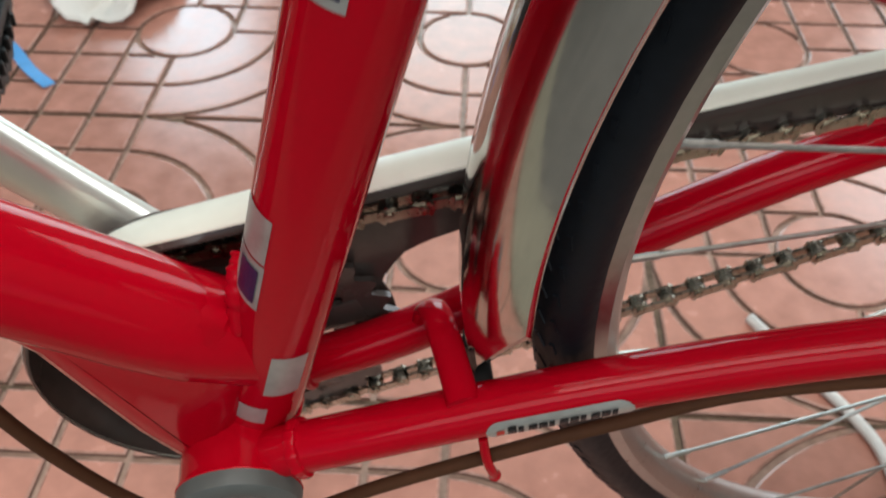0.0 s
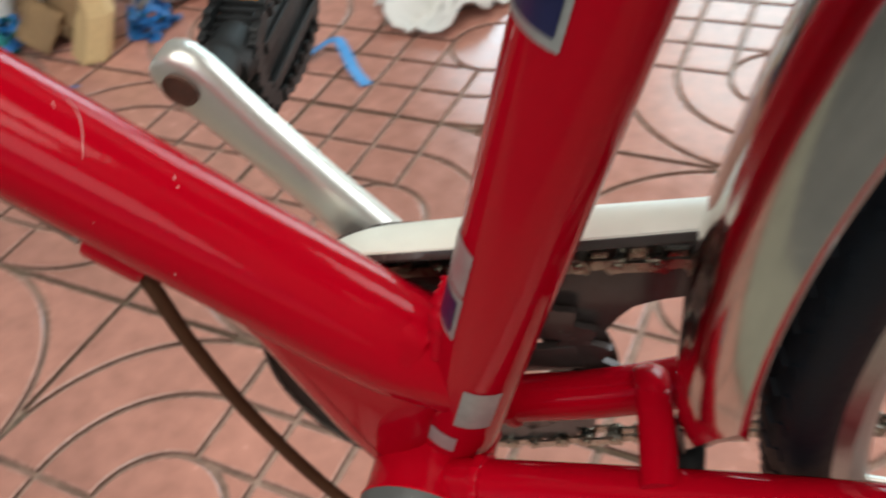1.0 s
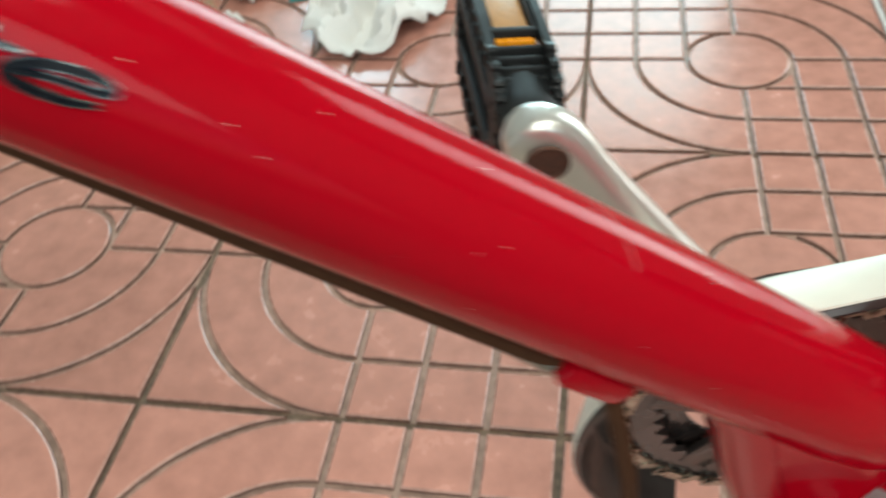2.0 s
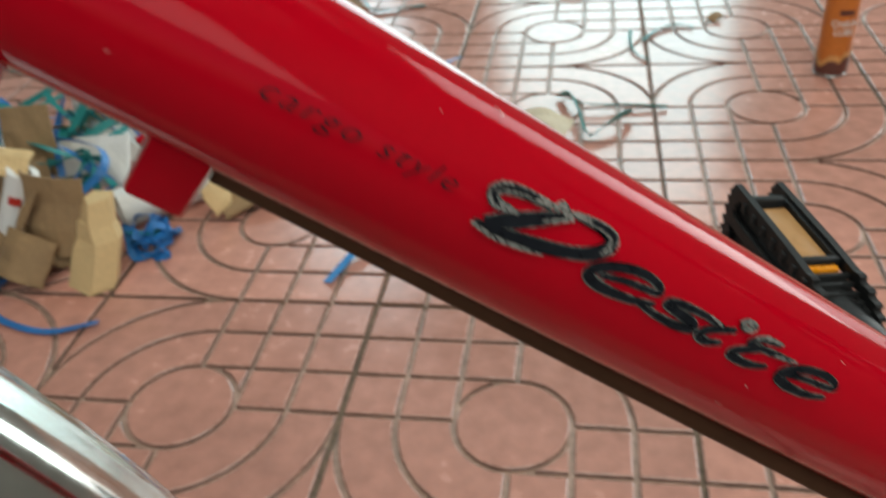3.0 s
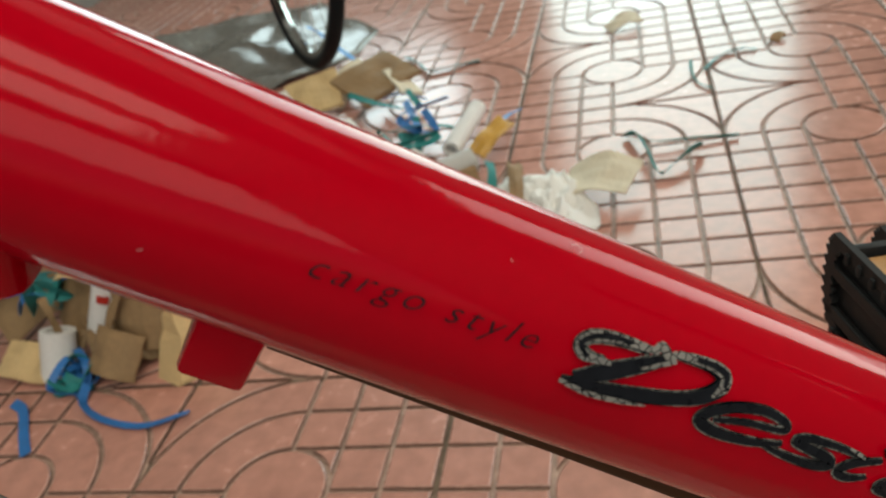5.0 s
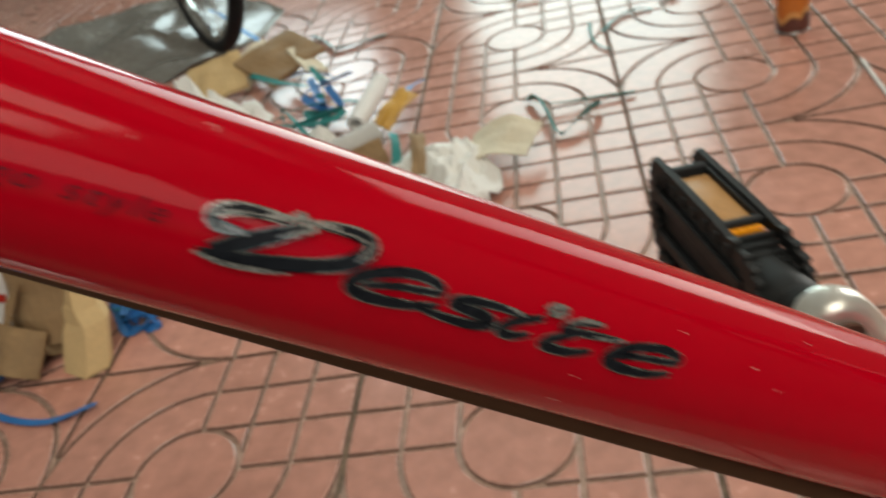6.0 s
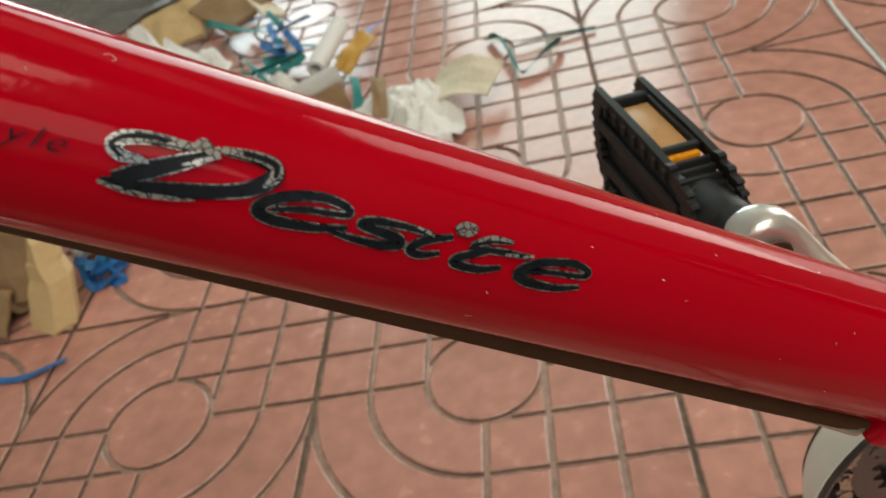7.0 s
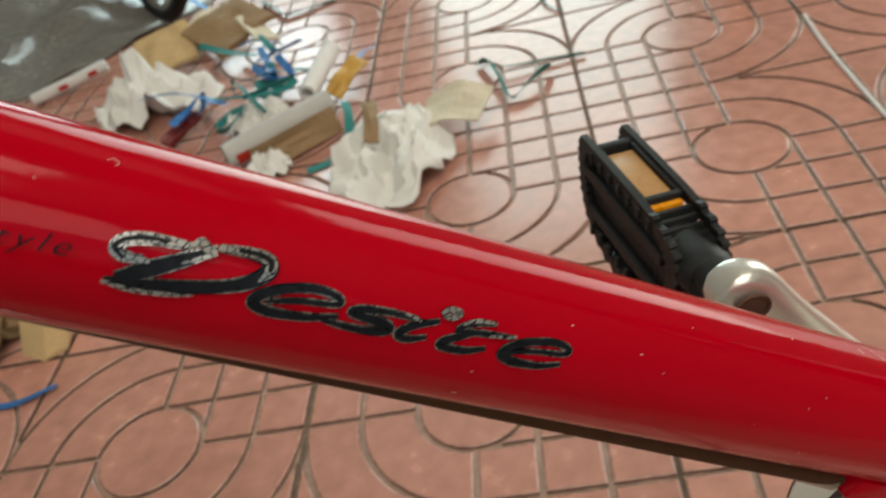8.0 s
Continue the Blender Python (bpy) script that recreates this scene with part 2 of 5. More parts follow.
def box(bm, lo, hi, bevel=0.0, m=None):
    c = [(a + b) / 2 for a, b in zip(lo, hi)]
    r = bmesh.ops.create_cube(bm, size=1.0)
    vs = r["verts"]
    for v in vs:
        v.co = Vector([c[i] + v.co[i] * (hi[i] - lo[i]) for i in range(3)])
    if bevel:
        es = list({e for v in vs for e in v.link_edges})
        out = bmesh.ops.bevel(bm, geom=es, offset=bevel, segments=2, affect="EDGES", profile=0.5)
        vs = list({v for f in out["faces"] for v in f.verts} | {v for v in vs if v.is_valid})
    if m is not None:
        for v in vs:
            v.co = m @ v.co
    return bm


# ---- the room ----
CELL = 0.35 / 6
X0, X1, Y0, Y1, TOP = -2.25, 2.55, -3.0, 3.3, 3.0


def structure(name, bm, mat, label):
    return tagged(mesh_object(name, bm, mat, None, "", smooth=False), label, kind="structure")


bm = bmesh.new()
box(bm, (X0 - 0.2, -0.535, -0.2), (X1 + 0.2, Y1 + 1.5, -0.0050))
floor = structure("floor", bm, GROUT, "grey-brown grout bed under patterned clay floor tiles")
# Unseen pale strip, added so the chrome mudguard reflects a tan band.
bm = bmesh.new()
box(bm, (X0 - 0.2, -0.71, -0.2), (X1 + 0.2, -0.535, -0.001), 0.004)
structure("pale_reflection_strip", bm, PALE_STRIP, "unseen pale strip added for the mudguard's reflection")
# Unseen ground past the tiles, kept dark to darken the mudguard's reflection.
bm = bmesh.new()
box(bm, (X0 - 0.2, Y0 - 6.5, -0.2), (X1 + 0.2, -0.71, -0.003))
structure("dark_ground", bm, DARK_GROUND, "unseen ground kept dark for the reflections in chrome and paint")
bm = bmesh.new()
box(bm, (X0 - 0.2, Y0, -0.02), (X0, Y1, TOP))
structure("wall_west", bm, WALL, "plain painted side wall of the workshop")
# Unseen east wall, left open where the added side fill stands.
bm = bmesh.new()
box(bm, (X1, Y0, -0.02), (X1 + 0.2, FILL_Y0, TOP))
box(bm, (X1, FILL_Y0, FILL_H), (X1 + 0.2, FILL_Y1, TOP))
box(bm, (X1, FILL_Y1, -0.02), (X1 + 0.2, Y1, TOP))
structure("wall_east", bm, WALL, "unseen side wall with an opening for the added side fill")
bm = bmesh.new()
box(bm, (X0 - 0.2, Y1, -0.02), (WIN_X0, Y1 + 0.2, TOP))
box(bm, (WIN_X0, Y1, -0.02), (WIN_X1, Y1 + 0.2, WIN_Z0))
box(bm, (WIN_X0, Y1, WIN_Z1), (WIN_X1, Y1 + 0.2, TOP))
box(bm, (WIN_X1, Y1, -0.02), (DOOR_X0, Y1 + 0.2, TOP))
box(bm, (DOOR_X1, Y1, -0.02), (X1 + 0.2, Y1 + 0.2, TOP))
box(bm, (DOOR_X0, Y1, DOOR_H), (DOOR_X1, Y1 + 0.2, TOP))
structure("wall_north", bm, WALL, "painted end wall with an open doorway and a window")
# Unseen strip of wall over the side the front fill comes from.
bm = bmesh.new()
box(bm, (X0 - 0.2, Y0 - 0.2, 2.8), (X1 + 0.2, Y0, TOP))
structure("wall_south", bm, WALL, "unseen wall strip above the open front side")
bm = bmesh.new()
box(bm, (X0 - 0.2, Y0 - 0.2, TOP), (X1 + 0.2, Y1 + 0.2, TOP + 0.15))
structure("ceiling", bm, CEIL, "plain grey painted ceiling")
# Unseen dark slabs, added to put dark bands in the tube's reflections.
bm = bmesh.new()
box(bm, (X0, 0.35, TOP - 0.16), (X1, 1.55, TOP - 0.002), 0.01)
structure("dark_slab", bm, DARK_SLAB, "unseen dark slab added for a dark band in reflections")
bm = bmesh.new()
box(bm, (X0, -2.84, TOP - 0.22), (X1, -2.55, TOP - 0.002), 0.01)
structure("dark_slab_front", bm, DARK_SLAB, "unseen dark bar added for a dark line in reflections")
# Frame for the added overhead fill; its broad bar splits the lamp's reflection.
fill_panel = thing("fill_panel", pose(0.70, -1.15, TOP), "unseen white frame around an added ceiling fill lamp", "roof light")
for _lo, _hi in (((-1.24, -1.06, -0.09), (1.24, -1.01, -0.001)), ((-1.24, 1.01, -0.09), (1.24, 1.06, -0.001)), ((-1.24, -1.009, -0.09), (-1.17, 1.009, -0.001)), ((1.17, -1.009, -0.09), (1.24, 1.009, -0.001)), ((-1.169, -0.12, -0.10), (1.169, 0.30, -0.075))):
    part("fill_panel_frame", box(bmesh.new(), _lo, _hi, 0.006), CREAM, fill_panel)


def tile_mesh():
    """One clay tile: raised pads parted by grooves, a disc in the middle, quarter rings in two corners and squares in the others."""
    bm = bmesh.new()
    g, edge, deep = 0.045, 0.05, 0.0046
    bev = 0.03

    def pad(outline, inner):
        lo = [bm.verts.new((x * CELL, y * CELL, -deep)) for x, y in outline]
        mid = [bm.verts.new((x * CELL, y * CELL, -0.0012)) for x, y in outline]
        top = [bm.verts.new((x * CELL, y * CELL, 0)) for x, y in inner]
        n = len(lo)
        for k in range(n):
            j = (k + 1) % n
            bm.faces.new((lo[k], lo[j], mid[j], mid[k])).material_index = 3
            bm.faces.new((mid[k], mid[j], top[j], top[k])).material_index = 1
        bm.faces.new(top)

    def lim(v, d):
        return max(-3 + edge + d, min(3 - edge - d, v))

    def square(i, j, d):
        x0, x1, y0, y1 = (lim(i + g + d, d), lim(i + 1 - g - d, d), lim(j + g + d, d), lim(j + 1 - g - d, d))
        return [(x0, y0), (x1, y0), (x1, y1), (x0, y1)]

    def arc(r, a0, a1, n):
        return [(r * math.cos(a0 + (a1 - a0) * k / n), r * math.sin(a0 + (a1 - a0) * k / n)) for k in range(n + 1)]

    def ring(r0, r1, d, n=10):
        a, b, s = r0 + g + d, min(r1 - g - d, 3 - edge - d), g + d
        return arc(b, math.asin(s / b), math.pi / 2 - math.asin(s / b), n) + arc(a, math.pi / 2 - math.asin(s / a), math.asin(s / a), n)

    def corner(d, n=12):
        r, m = 3 + g + d, 3 - edge - d
        a0 = math.acos(m / r)
        return [(m, m)] + arc(r, math.pi / 2 - a0, a0, n)

    def notch(d, n=8):
        r, s, m = 1 + g + d, g + d, 1 - g - d
        a0 = math.acos(m / r)
        return [(m, m)] + arc(r, math.pi / 2 - a0, a0, n)

    disc = lambda d: arc(1 - g - d, 0, 2 * math.pi, 40)[:-1]
    pad(disc(0), disc(bev))
    for sx, sy in ((1, 1), (-1, -1)):
        for fn in (lambda d: ring(1, 2, d), lambda d: ring(2, 3, d, 14), corner):
            pad([(sx * x, sy * y) for x, y in fn(0)], [(sx * x, sy * y) for x, y in fn(bev)])
    for sx, sy in ((-1, 1), (1, -1)):
        f = lambda pts: [(sx * x, sy * y) for x, y in pts][::-1]
        for i in range(3):
            for j in range(3):
                if i == j == 0:
                    pad(f(notch(0)), f(notch(0.02)))
                else:
                    pad(f(square(i, j, 0)), f(square(i, j, bev)))
    h = 3 * CELL - edge * CELL
    lo = [bm.verts.new((x * h, y * h, -0.009)) for x, y in ((-1, -1), (1, -1), (1, 1), (-1, 1))]
    hi = [bm.verts.new((x * h, y * h, -deep)) for x, y in ((-1, -1), (1, -1), (1, 1), (-1, 1))]
    bm.faces.new(hi).material_index = 2
    for k in range(4):
        bm.faces.new((lo[k], lo[(k + 1) % 4], hi[(k + 1) % 4], hi[k]))
    me = bpy.data.meshes.new("tile")
    bmesh.ops.recalc_face_normals(bm, faces=bm.faces)
    bm.to_mesh(me)
    bm.free()
    for mat in (TILE, TILE_EDGE, GROOVE_FLOOR, GROOVE_SHADE):
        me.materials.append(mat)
    return me


def lay_tiles():
    me = tile_mesh()
    rnd = random.Random(3)
    for i in range(-6, 8):
        for j in range(-1, 10):
            ob = new("tile", me)
            ob.parent = floor
            ob.matrix_basis = pose(6 * CELL * i + rnd.uniform(-1, 1) * 0.0008, 6 * CELL * j + rnd.uniform(-1, 1) * 0.0008, rnd.uniform(-0.0003, 0.0001), rnd.uniform(-0.06, 0.06), rnd.uniform(-0.06, 0.06), (90 if (i + j) % 2 else 0) + rnd.uniform(-0.2, 0.2))


# ---- the bicycle: x to its rear, y to its right, z up along the frame ----
FIT = 0.8838
BIKE = pose(0.2945, -0.3260, 0.0018, 5.34, 0.35, 9.6)
bike = thing("bicycle", BIKE, "red step-through city bicycle with chrome mudguards leaning slightly", "bicycle")
BB, HUB, FRONT = Vector((-0.028, 0, 0.292)), Vector((0.498, 0, 0.405)), Vector((-0.835, 0, 0.405))
TUBE_A, TUBE_B = Vector((-0.0494, -0.0005, 0.3839)), Vector((-0.352, 0.0024, 0.6301))
ALONG = (TUBE_B - TUBE_A).normalized()
TUBE_UP = Vector((ALONG.z, 0, -ALONG.x)).normalized()
SEAT_DIR = Vector((0.273, 0, 1)).normalized()


def bpart(name, bm, mat, parent=None, label="", smooth=True):
    """A part of the bicycle."""
    bmesh.ops.scale(bm, vec=(FIT, FIT, FIT), verts=bm.verts)
    return part(name, bm, mat, parent or bike, label, smooth)


def joint(name, at, parent=None):
    ob = new(name)
    ob.parent = parent or bike
    ob.location = Vector(at) * FIT
    ob.empty_display_size = 0.02
    return ob


def on_tube(s, side, drop=0.0, r=0.0212):
    """A place on the main tube: s along it, side in degrees from its left flank upwards."""
    a = radians(side)
    return TUBE_A + ALONG * s + (r + drop) * (Vector((0, -1, 0)) * math.cos(a) + TUBE_UP * math.sin(a))


def on_logo(s, side, drop=0.0):
    """A place in the lettering on the main tube."""
    return on_tube(0.3295 + 1.025 * (s - 0.3285), side + 4.3, drop)


def on_seat(h, side, drop=0.0, r=0.0175):
    """A place on the seat tube at height h; side in degrees from its left flank towards the rear."""
    a = radians(side)
    rear = Vector((SEAT_DIR.z, 0, -SEAT_DIR.x))
    return Vector((-0.0226 + 0.273 * (h - 0.292), 0, h)) + (r + drop) * (Vector((0, -1, 0)) * math.cos(a) + rear * math.sin(a))


def patch(bm, place, a0, a1, b0, b1, n=6, m=6, skew=0.0, lift=0.0003):
    """A thin sticker between two lengths and two sides of a tube, with an edge of its own."""
    g = [[bm.verts.new(place(a0 + (a1 - a0) * i / n + skew * j / m, b0 + (b1 - b0) * j / m, lift)) for j in range(m + 1)] for i in range(n + 1)]
    for i in range(n):
        for j in range(m):
            bm.faces.new((g[i][j], g[i + 1][j], g[i + 1][j + 1], g[i][j + 1]))
    return bm


def ribbon(bm, place, points, widths, lift):
    """A brush stroke on a tube through (length, side) points; widths in degrees of side."""
    pts = smooth_path([(p[0] * 1000, p[1], 0) for p in points], 8)
    n = len(pts)
    pairs = []
    for i, p in enumerate(pts):
        t = i / (n - 1) * (len(widths) - 1)
        k = min(int(t), len(widths) - 2)
        w = widths[k] + (widths[k + 1] - widths[k]) * (t - k)
        d = pts[min(i + 1, n - 1)] - pts[max(i - 1, 0)]
        d = Vector((d.x * 2.7, d.y, 0)).normalized()
        nx, ny = -d.y / 2.7, d.x
        pairs.append([bm.verts.new(place((p.x + sg * w * nx) / 1000, p.y + sg * w * ny, lift)) for sg in (-1, 1)])
    for a, b in zip(pairs, pairs[1:]):
        bm.faces.new((a[0], b[0], b[1], a[1]))
    return bm


# frame tubes
bm = bmesh.new()
sweep(bm, [TUBE_A + ALONG * s for s in (-0.05, -0.036, -0.022, 0.0, 0.13, 0.26, 0.39, 0.53)], [0.0155, 0.0185, 0.0207, 0.0216, 0.0213, 0.021, 0.0207, 0.0207], 40)
down_tube = bpart("main_tube", bm, RED)
bm = bmesh.new()
sweep(bm, [on_seat(h, 0, 0, 0) for h in (0.285, 0.4, 0.55, 0.78)], 0.0175, 40)
bpart("seat_tube", bm, RED)
bm = bmesh.new()
lathe(bm, [(0.018, -0.036), (0.0255, -0.036), (0.0265, -0.034), (0.0255, -0.03), (0.0255, 0.03), (0.0265, 0.034), (0.0255, 0.036), (0.018, 0.036)], centre=BB)
shell = bpart("bottom_bracket", bm, RED)
bm = bmesh.new()
lathe(bm, [(0.008, -0.0365), (0.008, -0.041), (0.016, -0.042), (0.0185, -0.0405), (0.019, -0.043), (0.0235, -0.0425), (0.0255, -0.041), (0.0262, -0.037), (0.0262, -0.033), (0.018, -0.0335)], centre=BB)
bpart("bearing_cap", bm, CUP, shell, "dark grey plastic cap")


def gusset(outline, half, bevel, name):
    bm = bmesh.new()
    near = [bm.verts.new((x, -half, z)) for x, z in outline]
    far = [bm.verts.new((x, half, z)) for x, z in outline]
    n = len(outline)
    bm.faces.new(near)
    bm.faces.new(far[::-1])
    for k in range(n):
        bm.faces.new((near[k], far[k], far[(k + 1) % n], near[(k + 1) % n]))
    bmesh.ops.recalc_face_normals(bm, faces=bm.faces)
    edges = [e for e in bm.edges if abs(e.verts[0].co.y - e.verts[1].co.y) < 1e-6]
    bmesh.ops.bevel(bm, geom=edges, offset=bevel, segments=5, affect="EDGES", profile=0.5)
    ob = bpart(name, bm, RED)
    return ob


gusset([(-0.13, 0.448), (-0.1, 0.404), (-0.088, 0.383), (-0.0795, 0.352), (-0.0705, 0.32), (-0.06, 0.294), (-0.048, 0.282), (-0.03, 0.288), (-0.012, 0.35), (-0.016, 0.385), (-0.07, 0.42)], 0.0196, 0.0178, "gusset")
gusset([((TUBE_A + ALONG * a + TUBE_UP * b).x, (TUBE_A + ALONG * a + TUBE_UP * b).z) for a, b in ((0.53, -0.034), (0.48, -0.027), (0.455, -0.0265), (0.435, -0.0268), (0.424, -0.0266), (0.417, -0.0248), (0.413, -0.0205), (0.417, -0.008), (0.5, -0.002))], 0.0186, 0.0085, "head_gusset")


def weld(name, centre, axis, r, thick):
    """A rippled weld bead round a tube."""
    bm = bmesh.new()
    axis = Vector(axis).normalized()
    a = axis.orthogonal().normalized()
    b = axis.cross(a)
    rings = []
    for k in range(60):
        t = 2 * math.pi * k / 60
        out = a * math.cos(t) + b * math.sin(t)
        th = thick * (1 + 0.10 * math.sin(22 * t) + 0.08 * math.sin(9 * t + 1))
        rings.append([bm.verts.new(Vector(centre) + out * (r + th * math.cos(q)) + axis * th * 1.3 * math.sin(q)) for q in (2 * math.pi * j / 8 for j in range(8))])
    for k in range(60):
        for j in range(8):
            bm.faces.new((rings[k][j], rings[(k + 1) % 60][j], rings[(k + 1) % 60][(j + 1) % 8], rings[k][(j + 1) % 8]))
    return bpart(name, bm, RED, None)


weld("weld_bead", on_seat(0.31, 0, 0, 0), SEAT_DIR, 0.0168, 0.0022)

bm = bmesh.new()
_run = smooth_path([on_seat(h, a, 0.0006) for h, a in ((0.398, -112), (0.394, -88), (0.382, -70), (0.362, -60), (0.342, -56), (0.322, -50))], 9)
sweep(bm, _run, [0.0024 * (1 + 0.14 * math.sin(2.1 * k) + 0.10 * math.sin(0.9 * k + 1)) for k in range(len(_run))], 10, squash=1.5)
bpart("weld_bead", bm, RED)

STAYS = {-1: [(-0.02, -0.02, 0.298), (0.0, -0.026, 0.313), (0.073, -0.029, 0.3375), (0.128, -0.0315, 0.354), (0.21, -0.036, 0.372), (0.33, -0.048, 0.392), (0.49, -0.068, 0.405)],
         1: [(-0.02, 0.02, 0.288), (0.0, 0.026, 0.293), (0.0535, 0.029, 0.311), (0.15, 0.036, 0.360), (0.245, 0.047, 0.3925), (0.35, 0.058, 0.402), (0.49, 0.068, 0.405)]}
for sy in (-1, 1):
    bm = bmesh.new()
    sweep(bm, smooth_path(STAYS[sy]), 0.0108, 24)
    stay = bpart("chainstay", bm, RED)
    weld("weld_bead", STAYS[sy][1], Vector(STAYS[sy][2]) - Vector(STAYS[sy][1]), 0.0105, 0.0024)
    if sy < 0:
        bm = bmesh.new()
        d = (Vector(STAYS[-1][3]) - Vector(STAYS[-1][2])).normalized()
        upv = Vector((0, 1, 0)).cross(d) * -1
        upv = upv if upv.z > 0 else -upv

        def plate_at(s, a, lift, c=Vector(STAYS[-1][2]) + d * 0.028, d=d, upv=upv):
            q = radians(a)
            return c + d * s + (0.0108 + lift) * (Vector((0, -1, 0)) * math.cos(q) + upv * math.sin(q))

        def pill_at(s, a, lift):
            end = max(0.0, abs(s - 0.0015) - 0.0225) / 0.006
            return plate_at(s, 2 + (a - 2) * math.sqrt(max(0.06, 1 - min(end, 1) ** 2)), lift)

        patch(bm, pill_at, -0.027, 0.03, -28, 32, 38, 8, 0.0, 0.0006)
        plate = bpart("badge_plate", bm, SILVER_FOIL, None, "brushed silver badge plate")
        bm = bmesh.new()
        for k in range(11):
            patch(bm, plate_at, -0.019 + 0.004 * k, -0.0156 + 0.004 * k - 0.0012 * (k % 3 == 1), -9, 13 if k else 17, 1, 4, 0.0008, 0.001)
        bpart("badge_print", bm, DARK_INK, plate)
        bm = bmesh.new()
        patch(bm, plate_at, -0.0235, -0.0205, -6, 10, 1, 4, 0.0008, 0.001)
        bpart("badge_mark", bm, RED_INK, plate)
    bm = bmesh.new()
    sweep(bm, [(HUB.x, sy * 0.068, HUB.z), (0.30, sy * 0.05, 0.465), (0.155, sy * 0.036, 0.5315), (0.085, sy * 0.028, 0.562), (0.065, sy * 0.014, 0.60)], 0.0092, 20)
    bpart("seatstay", bm, RED)
bm = bmesh.new()
sweep(bm, smooth_path([(0.057, 0.029, 0.316), (0.0585, 0.022, 0.336), (0.0605, 0.010, 0.3455), (0.0635, -0.01, 0.3465), (0.066, -0.030, 0.346)], 5), 0.0042, 16, squash=1.6)
bpart("stay_bridge", bm, RED)
bm = bmesh.new()
sweep(bm, smooth_path([(0.0735, -0.036, 0.327), (0.075, -0.040, 0.316), (0.0775, -0.0415, 0.307), (0.0795, -0.041, 0.3)], 4), [0.0021] * 12 + [0.0028], 10)
bpart("cable_hook", bm, RED)

# underside fittings of the main tube
bm = bmesh.new()
m = Matrix.Translation(TUBE_A + ALONG * 0.3800 - TUBE_UP * 0.0270) @ Matrix((ALONG.to_tuple() + (0,), (0, 1, 0, 0), TUBE_UP.to_tuple() + (0,), (0, 0, 0, 1))).transposed()
box(bm, (-0.0068, -0.0085, -0.0085), (0.0066, 0.0085, 0.009), 0.0016, m)
bpart("lamp_bracket", bm, RED)
bm = bmesh.new()
m = Matrix.Translation(on_tube(0.082, -62, 0.002)) @ Matrix((ALONG.to_tuple() + (0,), (0, 1, 0, 0), TUBE_UP.to_tuple() + (0,), (0, 0, 0, 1))).transposed()
box(bm, (-0.013, -0.006, -0.005), (0.011, 0.006, 0.006), 0.0028, m)
bpart("cable_stop", bm, RED)
bm = bmesh.new()
sweep(bm, [on_tube(0.094, -69, 0.004), on_tube(0.122, -75, 0.0038)], [0.0042, 0.0037], 14)
bpart("ferrule", bm, STEEL)
bm = bmesh.new()
run = [on_tube(s, a, 0.0034) for s, a in ((0.372, -88), (0.34, -86), (0.27, -80), (0.2, -74), (0.14, -69), (0.1, -67))]
drop = [on_tube(0.075, -66, 0.004), Vector((-0.113, -0.0155, 0.372)), Vector((-0.1045, -0.0155, 0.313)), Vector((-0.0835, -0.016, 0.249)), Vector((-0.05, -0.022, 0.226)), Vector((-0.012, -0.031, 0.252)), Vector((0.03, -0.036, 0.288)), Vector((0.0729, -0.036, 0.307)), Vector((0.129, -0.036, 0.3285)), Vector((0.19, -0.040, 0.353)), Vector((0.33, -0.052, 0.366))]
sweep(bm, smooth_path(run + drop, 5), 0.0031, 12)
bpart("brake_cable", bm, CABLE)

# stickers on the seat tube
for h0, h1, a0, a1, mat, lab, skew in ((0.4175, 0.438, -86, -38, SILVER_FOIL, "silver foil sticker", 0.0), (0.3935, 0.4165, -90, -37, SILVER_FOIL, "silver foil sticker", 0.0), (0.3435, 0.370, -8, 38, SILVER_FOIL, "silver foil sticker", 0.0), (0.3215, 0.333, -36, 2, SILVER_FOIL, "small silver foil sticker", 0.0), (0.5135, 0.572, -80, -14, SILVER_FOIL, "silver foil sticker", 0.0)):
    bm = bmesh.new()
    patch(bm, on_seat, h0, h1, a0, a1, 6, 8, skew, 0.0004)
    sticker = bpart("sticker", bm, mat, None, lab)
    if h0 in (0.3935, 0.5135):
        bm = bmesh.new()
        patch(bm, on_seat, h0 + 0.003, h1 - 0.003 if h0 == 0.3935 else h0 + 0.022, a0 + (16 if h0 == 0.3935 else 8), a1 - 6, 6, 8, skew, 0.0008)
        bpart("sticker_print", bm, NAVY, sticker)

